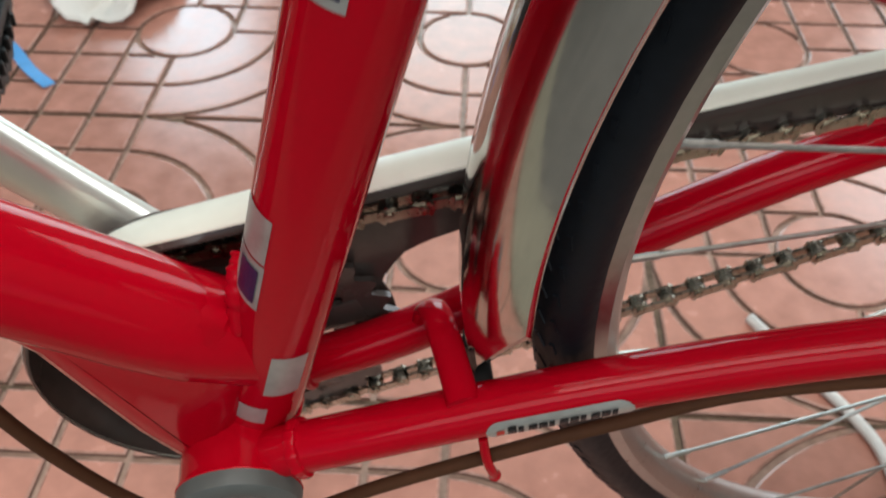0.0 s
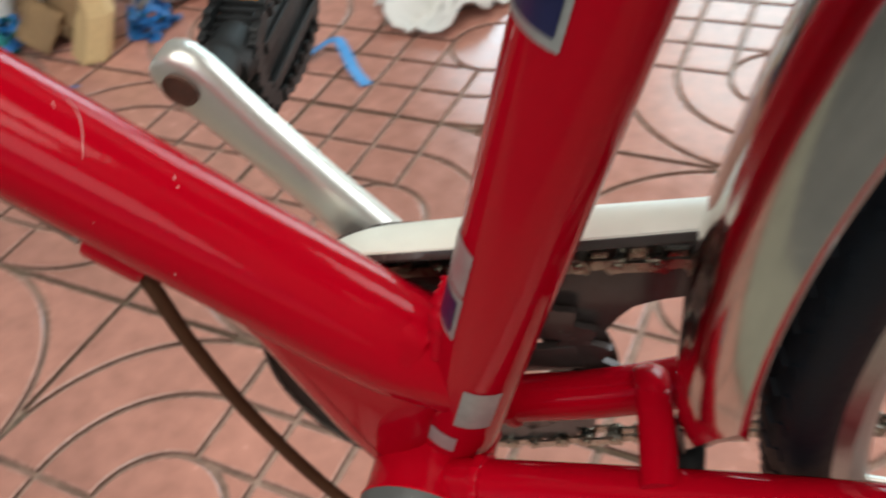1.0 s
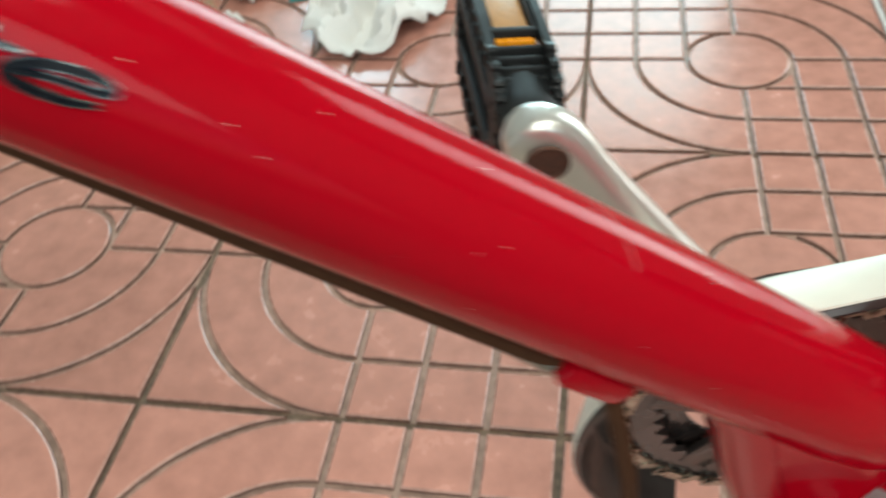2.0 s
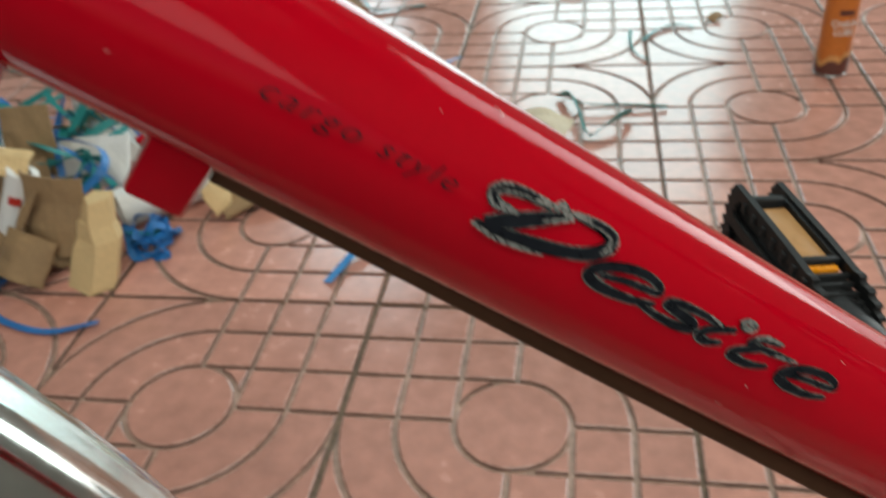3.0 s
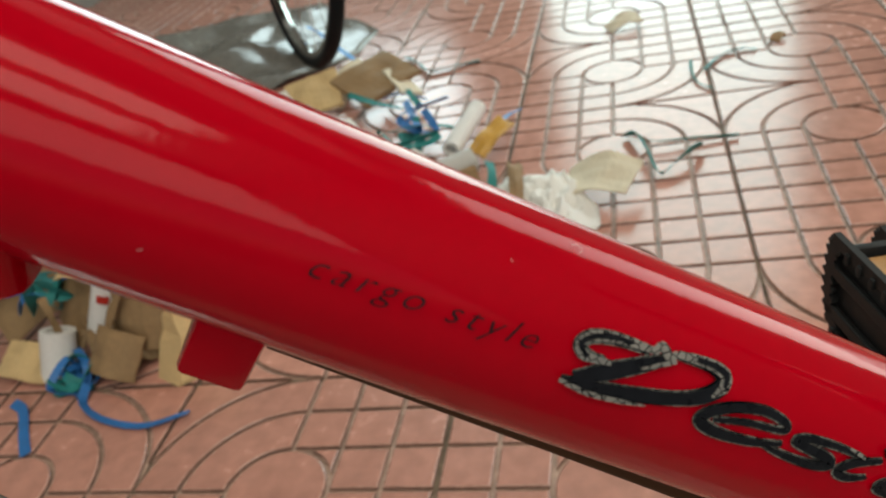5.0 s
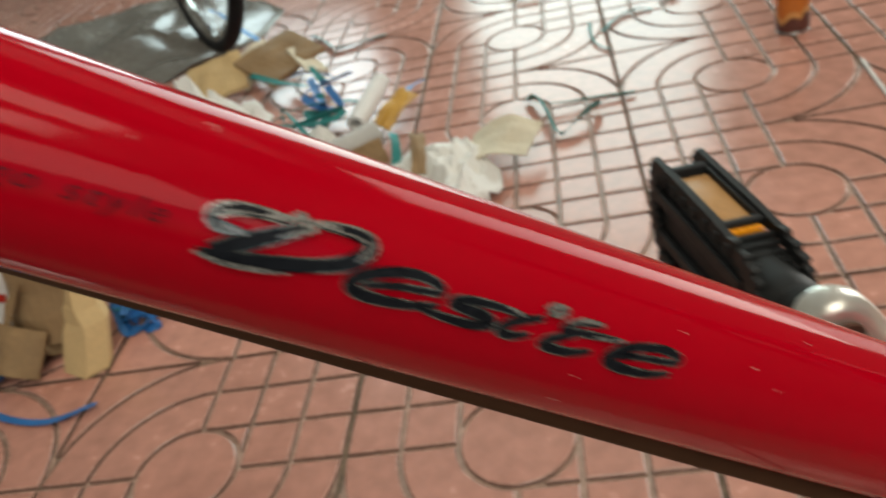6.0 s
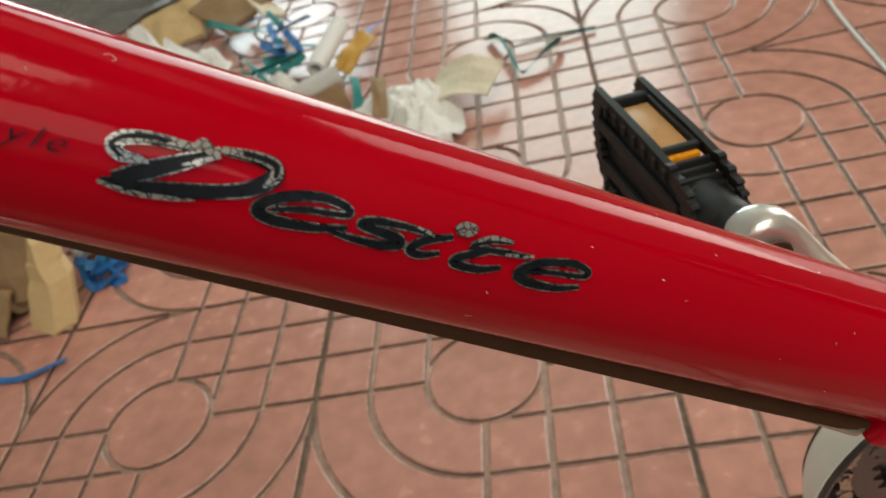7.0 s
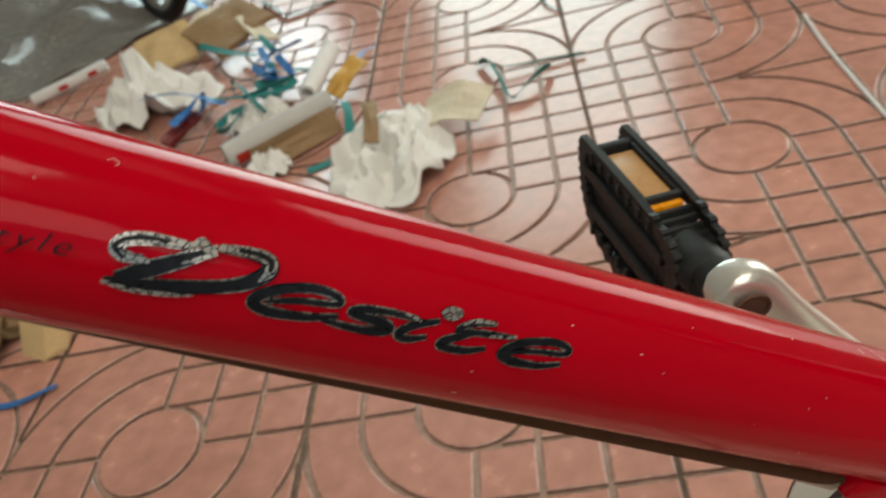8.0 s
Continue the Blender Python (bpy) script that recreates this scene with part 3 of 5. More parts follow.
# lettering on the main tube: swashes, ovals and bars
LOGO = [
    ([(0.3223, 27.5), (0.3258, 27.0), (0.3275, 30.6), (0.3261, 35.2), (0.3226, 38.0), (0.3188, 38.9), (0.3148, 39.0)], [1.2, 2.6, 3.0, 3.0, 2.8, 2.4, 1.6]),
    ([(0.3103, 39.9), (0.3152, 32.2), (0.3212, 22.9), (0.3262, 15.0)], [1.6, 3.6, 4.6, 3.2]),
    ([(0.3281, 13.2), (0.3213, 14.7), (0.3138, 18.2), (0.3071, 22.8), (0.3025, 28.1), (0.2995, 35.5), (0.2997, 41.0), (0.3023, 43.0), (0.306, 42.8), (0.3095, 41.9)], [0.8, 3.0, 3.6, 3.4, 3.8, 4.2, 4.0, 3.0, 2.2, 1.4]),
    ([(0.2985, 20.0), (0.292, 24.2), (0.2842, 27.0), (0.2846, 31.0), (0.2893, 32.6), (0.2950, 29.4), (0.2995, 23.2), (0.3008, 17.6), (0.2970, 14.6), (0.2895, 16.2), (0.2833, 20.6)], [1.2, 1.6, 2.0, 2.6, 2.8, 3.0, 3.6, 4.2, 3.8, 2.8, 1.2]),
    ([(0.2662, 28.9), (0.2726, 29.2), (0.2785, 27.6), (0.2808, 24.6), (0.278, 23.3), (0.273, 22.0), (0.272, 19.0), (0.2758, 16.0), (0.2825, 15.8), (0.287, 17.0)], [1.4, 2.2, 2.8, 3.2, 3.4, 3.6, 3.6, 3.0, 2.2, 1.0]),
    ([(0.2612, 30.6), (0.267, 24.5), (0.2696, 17.9), (0.2671, 16.2), (0.2631, 19.9)], [1.4, 2.8, 3.4, 2.8, 1.2]),
    ([(0.2611, 34.9), (0.2595, 38.6), (0.257, 38.0), (0.2587, 34.3), (0.2609, 34.7)], [1.2, 1.4, 1.4, 1.4, 1.2]),
    ([(0.2476, 36.7), (0.2535, 33.6), (0.2567, 28.2)], [1.2, 2.2, 1.8]),
    ([(0.2427, 31.0), (0.2503, 29.3), (0.2571, 27.3)], [1.0, 2.2, 1.6]),
    ([(0.2523, 29.0), (0.2585, 20.5), (0.2592, 16.4), (0.2538, 16.4), (0.2487, 20.6)], [2.0, 3.2, 3.4, 2.8, 1.2]),
    ([(0.2432, 21.5), (0.237, 25.4), (0.2288, 28.0), (0.2279, 32.0), (0.2323, 33.6), (0.2390, 30.0), (0.2432, 24.2), (0.2443, 19.0), (0.2408, 16.2), (0.2342, 17.2), (0.2288, 21.2)], [1.2, 1.6, 2.0, 2.4, 2.6, 2.8, 3.4, 3.8, 3.6, 2.6, 1.2]),
]
GLINTS = [
    ([(0.3145, 38.5), (0.3131, 42.5), (0.3111, 39.6), (0.3099, 42.3)], [1.6, 2.6, 2.4, 1.4]),
    ([(0.3285, 12.6), (0.323, 11.0), (0.3164, 12.8), (0.312, 15.0)], [1.0, 1.4, 1.2, 0.4]),
    ([(0.3098, 39.0), (0.3125, 34.6), (0.3158, 29.8)], [1.4, 1.2, 0.5]),
    ([(0.2696, 30.8), (0.2655, 28.9)], [0.6, 1.2]),
    ([(0.256, 31.8), (0.2524, 36.0), (0.2476, 36.6)], [0.8, 1.4, 0.8]),
    ([(0.2488, 28.6), (0.2421, 31.8)], [1.0, 0.8]),
    ([(0.2611, 34.9), (0.2595, 38.6), (0.257, 38.0), (0.2587, 34.3), (0.2609, 34.7)], [1.7, 1.9, 1.9, 1.9, 1.7]),
]
# the worn upper bows of the capital: silver foil with a thin black core
BOWS = [
    ([(0.3212, 27.6), (0.3258, 26.6), (0.3277, 30.6), (0.3262, 35.4), (0.3226, 38.4), (0.3188, 39.4), (0.3140, 39.6)], [1.8, 3.4, 3.8, 3.8, 3.6, 3.2, 2.4]),
    ([(0.3010, 29.6), (0.2993, 35.5), (0.2996, 41.2), (0.3023, 43.2), (0.306, 43.0), (0.3097, 42.0)], [0.8, 4.6, 4.8, 4.2, 3.4, 2.2]),
]
for pts, wid in LOGO:
    bm = bmesh.new()
    ribbon(bm, on_logo, pts, [w * (0.86 if pts[0][0] > 0.31 else 0.67) + 1.0 for w in wid], 0.0004)
    bpart("foil_edge", bm, FOIL, down_tube)
    bm = bmesh.new()
    ribbon(bm, on_logo, pts, [w * (0.86 if pts[0][0] > 0.31 else 0.67) for w in wid], 0.0007)
    bpart("foil_stroke", bm, DARK_INK, down_tube)
for pts, wid in GLINTS:
    bm = bmesh.new()
    ribbon(bm, on_logo, pts, wid, 0.001)
    bpart("foil_glint", bm, PALE_FOIL, down_tube, "worn silver foil edge")


for pts, wid in BOWS:
    bm = bmesh.new()
    ribbon(bm, on_logo, pts, [w * 0.66 for w in wid], 0.001)
    bpart("foil_bow", bm, PALE_FOIL, down_tube, "cracked silver foil bow")
    bm = bmesh.new()
    ribbon(bm, on_logo, pts[1:-1], [w * f_ for w, f_ in zip(wid[1:-1], (0.22, 0.34, 0.3, 0.36, 0.2))], 0.0013)
    bpart("foil_core", bm, DARK_INK, down_tube)


def tube_text(words, s0, side0, size, slope):
    """Words in the built-in font, wrapped onto the main tube."""
    cu = bpy.data.curves.new("words", "FONT")
    cu.body, cu.size, cu.shear, cu.resolution_u = words, 1.0, 0.35, 3
    cu.space_character, cu.offset = 1.25, -0.012
    tmp = new("words", cu)
    me = bpy.data.meshes.new_from_object(tmp.evaluated_get(bpy.context.evaluated_depsgraph_get()))
    bpy.data.objects.remove(tmp)
    bm = bmesh.new()
    bm.from_mesh(me)
    bpy.data.meshes.remove(me)
    bmesh.ops.triangulate(bm, faces=bm.faces)
    for v in bm.verts:
        x, y = v.co.x * size, v.co.y * size * 0.8
        v.co = on_tube(s0 - x, side0 + slope * x + math.degrees(y / 0.0212), 0.0004)
    return bpart("tube_lettering", bm, DARK_INK, down_tube, "worn black lettering reading cargo style", smooth=False)


tube_text("cargo style", 0.3757, 20.1, 0.00707, 112)
for _pts, _wid in (([(0.1163, 108), (0.111, 99), (0.1065, 84), (0.102, 64)], [0.3, 0.9, 0.6, 0.3]), ([(0.119, 96), (0.117, 92)], [0.9, 0.5]), ([(0.0767, 91), (0.0757, 88)], [1.2, 0.9]), ([(0.3336, 79), (0.3326, 81), (0.3314, 79), (0.332, 76.5)], [0.3, 0.4, 0.4, 0.3]), ([(0.2495, -14.5), (0.2478, -13.2)], [0.5, 0.3]), ([(0.1397, 44), (0.1392, 43)], [0.8, 0.6]), ([(0.1453, 34), (0.1451, 32)], [0.5, 0.4]), ([(0.1976, 34), (0.1968, 35.2)], [0.5, 0.3]), ([(0.3447, 59), (0.3443, 57.6)], [0.4, 0.3]), ([(0.399, 4.5), (0.3982, 6)], [0.4, 0.3]), ([(0.2048, 94), (0.2044, 92.6)], [0.5, 0.4])):
    bm = bmesh.new()
    ribbon(bm, on_tube, _pts, [0.55 * w for w in _wid], 0.0004)
    bpart("paint_scratch", bm, SCRATCH, down_tube)
rnd = random.Random(11)
for k in range(11):
    bm = bmesh.new()
    s, a = rnd.uniform(0.06, 0.38), rnd.uniform(-10, 85)
    patch(bm, on_tube, s, s + rnd.uniform(0.0002, 0.0008), a, a + rnd.uniform(0.25, 0.7), 1, 2, rnd.uniform(-0.0006, 0.0006), 0.0004)
    bpart("paint_chip", bm, CREAM, down_tube)

# wheels
wheels = {}


def wheel_parts(name, centre, spokes):
    w = joint(name, centre)
    bm = bmesh.new()
    prof = [(0.3905 + 0.0140 * math.cos(a), 0.0183 * math.sin(a)) for a in (2 * math.pi * k / 24 for k in range(24))]
    lathe(bm, prof, n=128)
    tyre = bpart("tyre", bm, RUBBER, w)
    bm = bmesh.new()
    for row, lean in ((-0.0095, 0.7), (0.0095, -0.7), (-0.0035, -0.7), (0.0035, 0.7), (-0.0148, 0.25), (0.0148, -0.25)):
        r = 0.3905 + 0.0140 * math.sqrt(1 - (row / 0.0183) ** 2) - 0.0004
        for k in range(150):
            a = 2 * math.pi * k / 150
            m = Matrix.Rotation(-a, 4, "Y") @ Matrix.Translation((r, row, 0)) @ Matrix.Rotation(math.atan2(row / 0.0183**2, (r - 0.3905) / 0.0140**2), 4, "Z") @ Matrix.Rotation(lean, 4, "X")
            q = [bm.verts.new(m @ Vector((zz, xx, yy))) for zz, w_, l_ in ((-0.001, 0.0013, 0.0034), (0.0008, 0.0009, 0.0030)) for xx, yy in ((-w_, -l_), (w_, -l_), (w_, l_), (-w_, l_))]
            for i in ((4, 5, 6, 7), (0, 1, 5, 4), (1, 2, 6, 5), (2, 3, 7, 6), (3, 0, 4, 7)):
                bm.faces.new([q[j] for j in i])
    tread = bpart("tyre_tread", bm, RUBBER, w, smooth=False)
    tread["kind"] = "stuff"
    bm = bmesh.new()
    lathe(bm, [(r + 0.0065, y) for r, y in ((0.3785, -0.0128), (0.377, -0.0142), (0.370, -0.014), (0.3655, -0.0095), (0.3625, -0.004), (0.3625, 0.004), (0.3655, 0.0095), (0.370, 0.014), (0.377, 0.0142), (0.3785, 0.0128), (0.374, 0.011), (0.371, 0), (0.374, -0.011))], n=128)
    bpart("rim", bm, ALLOY, w)
    bm = bmesh.new()
    lathe(bm, [(0.005, -0.066), (0.013, -0.066), (0.013, -0.05), (0.012, -0.032), (0.026, -0.031), (0.026, -0.027), (0.015, -0.024), (0.015, 0.024), (0.026, 0.027), (0.026, 0.031), (0.012, 0.032), (0.013, 0.05), (0.013, 0.066), (0.005, 0.066)], n=32)
    bpart("hub", bm, STEEL, w)
    if spokes:
        for k in range(36):
            sy = -1 if k % 2 else 1
            a = 2 * math.pi * k / 36 + 0.05
            h = a + (1 if (k // 2) % 2 else -1) * radians(62)
            p0 = Vector((0.024 * math.cos(h), sy * 0.029, 0.024 * math.sin(h)))
            p1 = Vector((0.369 * math.cos(a), sy * 0.002, 0.369 * math.sin(a)))
            bm = bmesh.new()
            d = (p1 - p0).normalized()
            sweep(bm, [p0, p1 - d * 0.014, p1 - d * 0.0139, p1], [0.0011, 0.0011, 0.0016, 0.0016], 8)
            bpart("spoke", bm, STEEL, w)
    return w


wheel_parts("rear_wheel", HUB, True)
wheel_parts("front_wheel", FRONT, False)


def mudguard(name, centre, a0, a1, lip, mat):
    bm = bmesh.new()
    prof = [(0.4105, -0.0285), (0.4125, -0.0295), (0.418, -0.027), (0.4245, -0.0215), (0.4285, -0.0135), (0.4295, -0.0095), (0.4312, -0.007), (0.4318, 0), (0.4312, 0.007), (0.4295, 0.0095), (0.4285, 0.0135), (0.4245, 0.0215), (0.418, 0.027), (0.4125, 0.0295), (0.4105, 0.0285)]
    prof += [(r - 0.0012, y * 0.95) for r, y in prof[::-1]]
    lathe(bm, prof, n=110, start=0, stop=359, centre=(0, 0, 0))
    for v in bm.verts:
        r = math.hypot(v.co.x, v.co.z)
        share = (math.degrees(math.atan2(v.co.z, v.co.x)) % 360) / 359
        a = radians(a0 + (a1 - lip * (v.co.y / 0.0295) ** 2 - a0) * share)
        v.co = Vector((centre[0] + r * math.cos(a), centre[1] + v.co.y, centre[2] + r * math.sin(a)))
    return bpart(name, bm, mat)


mudguard("rear_mudguard", HUB, 40, 189.6, 7.5, CHROME)
mudguard("front_mudguard", FRONT + Vector((0.029, -0.01, -0.073)), -28, 44, 0.0, PALE_CHROME)
bm = bmesh.new()
lathe(bm, [(0.4085, -0.0305), (0.4185, -0.0285), (0.4255, -0.0225), (0.4305, -0.012), (0.4335, 0), (0.4305, 0.012), (0.4255, 0.0225), (0.4185, 0.0285), (0.4085, 0.0305), (0.409, 0.027), (0.42, 0.02), (0.426, 0), (0.42, -0.02), (0.409, -0.027)], n=10, start=0, stop=100, centre=(0, 0, 0))
for v in bm.verts:
    r, share = math.hypot(v.co.x, v.co.z), math.degrees(math.atan2(v.co.z, v.co.x)) / 100
    a = radians(188.6 - 7.5 * (v.co.y / 0.0295) ** 2 + 2.6 * share * (1 - 0.8 * (v.co.y / 0.0305) ** 2))
    v.co = Vector((HUB.x + r * math.cos(a), v.co.y * 0.8, HUB.z + r * math.sin(a)))
box(bm, (0.071, -0.016, 0.306), (0.082, 0.014, 0.33), 0.003)
bpart("mudguard_tip", bm, BLACK)
bm = bmesh.new()
sweep(bm, [TUBE_A + ALONG * 0.53 + Vector((0.03, 0, -0.07)), TUBE_A + ALONG * 0.53 + Vector((-0.02, 0, 0.10))], 0.023, 32)
bpart("head_tube", bm, RED)
for sy in (-1, 1):
    bm = bmesh.new()
    c = TUBE_A + ALONG * 0.53 + Vector((0.03, 0, -0.07))
    sweep(bm, smooth_path([c + Vector((0.005, sy * 0.02, -0.02)), Vector((-0.47, sy * 0.045, 0.58)), Vector((-0.62, sy * 0.055, 0.48)), FRONT + Vector((0, sy * 0.06, 0))], 5), 0.0115, 16)
    bpart("fork_blade", bm, CHROME)

# drive side: chain ring, chain, cover, crank and pedal
CHAIN_Y = 0.042
SPROCKET = 0.019
bm = bmesh.new()
R_RING = 0.072
outer = []
for k in range(33 * 6):
    a = 2 * math.pi * k / (33 * 6)
    outer.append((R_RING + 0.0006 + 0.0032 * math.cos(33 * a), a))
rings = []
for y in (CHAIN_Y - 0.0016, CHAIN_Y + 0.0016):
    rings.append([[bm.verts.new((BB.x + r * f_ * math.cos(a), y, BB.z + r * f_ * math.sin(a))) for r, a in outer] for f_ in (1.0, 0.76)])
n = len(outer)
for k in range(n):
    j = (k + 1) % n
    (o0, i0), (o1, i1) = rings
    bm.faces.new((o0[k], o0[j], o1[j], o1[k]))
    bm.faces.new((i0[k], i1[k], i1[j], i0[j]))
    bm.faces.new((o0[k], i0[k], i0[j], o0[j]))
    bm.faces.new((o1[k], o1[j], i1[j], i1[k]))
for k in range(5):
    a = 2 * math.pi * k / 5 + 0.35
    m = Matrix.Translation(BB + Vector((0, CHAIN_Y, 0))) @ Matrix.Rotation(-a, 4, "Y")
    box(bm, (0.012, -0.0022, -0.0085), (0.061, 0.0022, 0.0085), 0.001, m)
bpart("chain_ring", bm, GUNMETAL)

# the chain: two straight runs and two arcs, link by link
cx, cz, rx, rz = BB.x, BB.z, HUB.x, HUB.z + 0.046
dist = math.hypot(rx - cx, rz - cz)
base = math.atan2(rz - cz, rx - cx)
off = math.acos((R_RING - SPROCKET) / dist)
a_top, a_low = base + off, base - off
loop = []
steps = 60
for k in range(steps + 1):
    a = a_top + (2 * math.pi - 2 * off) * k / steps
    loop.append((cx + R_RING * math.cos(a), cz + R_RING * math.sin(a)))
for k in range(steps + 1):
    a = a_low + 2 * off * k / steps
    loop.append((rx + SPROCKET * math.cos(a), rz + SPROCKET * math.sin(a)))
loop.append(loop[0])
seg = [math.dist(a, b) for a, b in zip(loop, loop[1:])]
total = sum(seg)
count = 2 * round(total / 0.01451 / 2)


def loop_at(s):
    s %= total
    for (a, b), q in zip(zip(loop, loop[1:]), seg):
        if s <= q:
            return a[0] + (b[0] - a[0]) * s / q, a[1] + (b[1] - a[1]) * s / q
        s -= q
    return loop[0]


def link_mesh(half, name):
    """Two figure-eight plates with their rollers."""
    bm = bmesh.new()
    p = total / count
    for y in (-half, half):
        pts = []
        for k in range(24):
            a = 2 * math.pi * k / 24
            x = math.cos(a) * 0.0045 + (p / 2 if math.cos(a) > 0 else -p / 2)
            z = math.sin(a) * (0.0050 if abs(math.cos(a)) > 0.45 else 0.0027)
            pts.append((x, z))
        lo = [bm.verts.new((x, y - 0.0007, z)) for x, z in pts]
        hi = [bm.verts.new((x, y + 0.0007, z)) for x, z in pts]
        bm.faces.new(lo)
        bm.faces.new(hi[::-1])
        for k in range(24):
            bm.faces.new((lo[k], lo[(k + 1) % 24], hi[(k + 1) % 24], hi[k]))
    for x in (-p / 2, p / 2):
        lathe(bm, [(0.0001, -half - 0.0016), (0.0023, -half - 0.0014), (0.0023, -half), (0.0043, -half + 0.0002), (0.0043, half - 0.0002), (0.0023, half), (0.0023, half + 0.0014), (0.0001, half + 0.0016)], n=8, centre=(x, 0, 0), closed=False)
    bmesh.ops.scale(bm, vec=(FIT, FIT, FIT), verts=bm.verts)
    me = bpy.data.meshes.new(name)
    bmesh.ops.recalc_face_normals(bm, faces=bm.faces)
    bm.to_mesh(me)
    bm.free()
    me.materials.append(CHAIN_STEEL)
    return me


chain = joint("chain", (0, CHAIN_Y, 0))
links = [link_mesh(0.0022, "inner_link"), link_mesh(0.0036, "outer_link")]
for k in range(count):
    (x0, z0), (x1, z1) = loop_at(k * total / count), loop_at((k + 1) * total / count)
    ob = new("chain_link", links[k % 2])
    ob.parent = chain
    ob.matrix_basis = Matrix.Translation(Vector(((x0 + x1) / 2, 0, (z0 + z1) / 2)) * FIT) @ Matrix.Rotation(-math.atan2(z1 - z0, x1 - x0), 4, "Y")

# chain cover: a cream channel over the upper run and round the front of the ring
R_COVER = 0.0915
COVER_Y = 0.038
cover = joint("chain_cover", (0, 0, 0))
path = []
for k in range(25):
    a = radians(246 + (105 - 246) * k / 24)
    rc = R_COVER - 0.0035 * math.sin(math.pi * min(1.0, (24 - k) / 20))
    path.append((cx + rc * math.cos(a), cz + rc * math.sin(a), math.cos(a), math.sin(a), 0.0135))
ex, ez = path[-1][:2]
for k in range(1, 61):
    q = 0.44 * (k / 60) ** 1.4
    hw = 0.0135 - 0.0035 * min(q / 0.04, 1) - 0.005 * min(max((q - 0.04) / 0.22, 0), 1)
    path.append((ex + q, ez + 0.25 * min(q, 0.127) + 0.215 * max(q - 0.127, 0), -0.235, 0.972, hw))
prof = [(0.0, -1.0), (0.0022, -0.88), (0.0032, -0.6), (0.0036, 0.0), (0.0032, 0.6), (0.0022, 0.88), (0.0, 1.0)]


def along_path(section):
    """A skin that follows the cover's line; section gives (outwards, share of the half width) places."""
    bm = bmesh.new()
    rows = [[bm.verts.new((x + dx * (o - 0.5 * max(0.0, hw - 0.009) * w * 2.4), COVER_Y + w * hw, z + dz * (o - 0.5 * max(0.0, hw - 0.009) * w * 2.4))) for o, w in section] for x, z, dx, dz, hw in path]
    k = len(section)
    for a, b in zip(rows, rows[1:]):
        for j in range(k):
            bm.faces.new((a[j], b[j], b[(j + 1) % k], a[(j + 1) % k]))
    bm.faces.new(rows[0])
    bm.faces.new(rows[-1][::-1])
    return bm


bpart("cover_band", along_path(prof + [(o - 0.0009, w) for o, w in prof[::-1]]), CREAM, cover)
# Inner skin coloured dark to stand for shade inside the cream cover.
bpart("cover_inner_shade", along_path([(o - 0.001, w * 1.1 if w < 0 else w * 0.99) for o, w in prof] + [(o - 0.0022, w * 1.1 if w < 0 else w * 0.99) for o, w in prof[::-1]]), GUNMETAL, cover, "inside of the cream cover, darkened to hold its shade")
bm = bmesh.new()
rows = []
DEPTH = ((-0.06, 0.02), (-0.02, 0.04), (0.0, 0.11), (0.006, 0.1035), (0.0145, 0.0864), (0.0233, 0.071), (0.0345, 0.0577), (0.047, 0.0526), (0.062, 0.05), (0.08, 0.044), (0.096, 0.037), (0.115, 0.032), (0.14, 0.029), (0.5, 0.022))
for i, (x, z, dx, dz, hw) in enumerate(path):
    w = 0.02
    for (u0, w0), (u1, w1) in zip(DEPTH, DEPTH[1:]):
        if u0 <= x < u1 and i > 24:
            w = w0 + (w1 - w0) * (x - u0) / (u1 - u0)
    far = COVER_Y + hw * 0.96
    rows.append([bm.verts.new((x - dx * o, y, z - dz * o)) for o, y in ((0.0022, far), (w, far), (w, far - 0.0013), (0.0022, far - 0.0013))])
for a, b in zip(rows, rows[1:]):
    for j in range(4):
        bm.faces.new((a[j], b[j], b[(j + 1) % 4], a[(j + 1) % 4]))
bm.faces.new(rows[0])
bm.faces.new(rows[-1][::-1])
bpart("cover_side", bm, GUNMETAL, cover, "dark glossy inner face of the cover")
bm = bmesh.new()
lathe(bm, [(0.042, 0.0485), (0.042, 0.0498), (0.0735, 0.0498), (0.0735, 0.0485)], n=64, centre=(cx, 0, cz))
bpart("chain_disc", bm, GUNMETAL, cover, "dark glossy disc behind the chain ring")

END = Vector((-0.1312, 0.0712, 0.4324))
ROOT = BB + Vector((0, 0.069, 0))
crank = joint("crank", (0, 0, 0))
d = (END - ROOT).normalized()
side = Vector((0, 1, 0)).cross(d).normalized()
bm = bmesh.new()
L = (END - ROOT).length
rows = []
for t, w, th in ((-0.13, 0.004, 0.012), (-0.12, 0.013, 0.0145), (-0.06, 0.0185, 0.016), (0.0, 0.020, 0.017), (0.08, 0.0165, 0.0155), (0.2, 0.0125, 0.012), (0.6, 0.0115, 0.0095), (0.82, 0.0122, 0.009), (0.90, 0.0132, 0.0085), (0.96, 0.0142, 0.0085), (1.0, 0.0143, 0.0085), (1.035, 0.0133, 0.0085), (1.062, 0.0106, 0.0085), (1.079, 0.0066, 0.008), (1.085, 0.002, 0.007)):
    c = ROOT.lerp(END, t)
    ring = []
    for q in range(16):
        a = 2 * math.pi * q / 16
        ca, sa = math.cos(a), math.sin(a)
        sx = math.copysign(abs(ca) ** 0.6, ca)
        sz = math.copysign(abs(sa) ** 0.6, sa)
        ring.append(bm.verts.new(c + side * w * sx + Vector((0, 1, 0)) * th * 0.9 * sz))
    rows.append(ring)
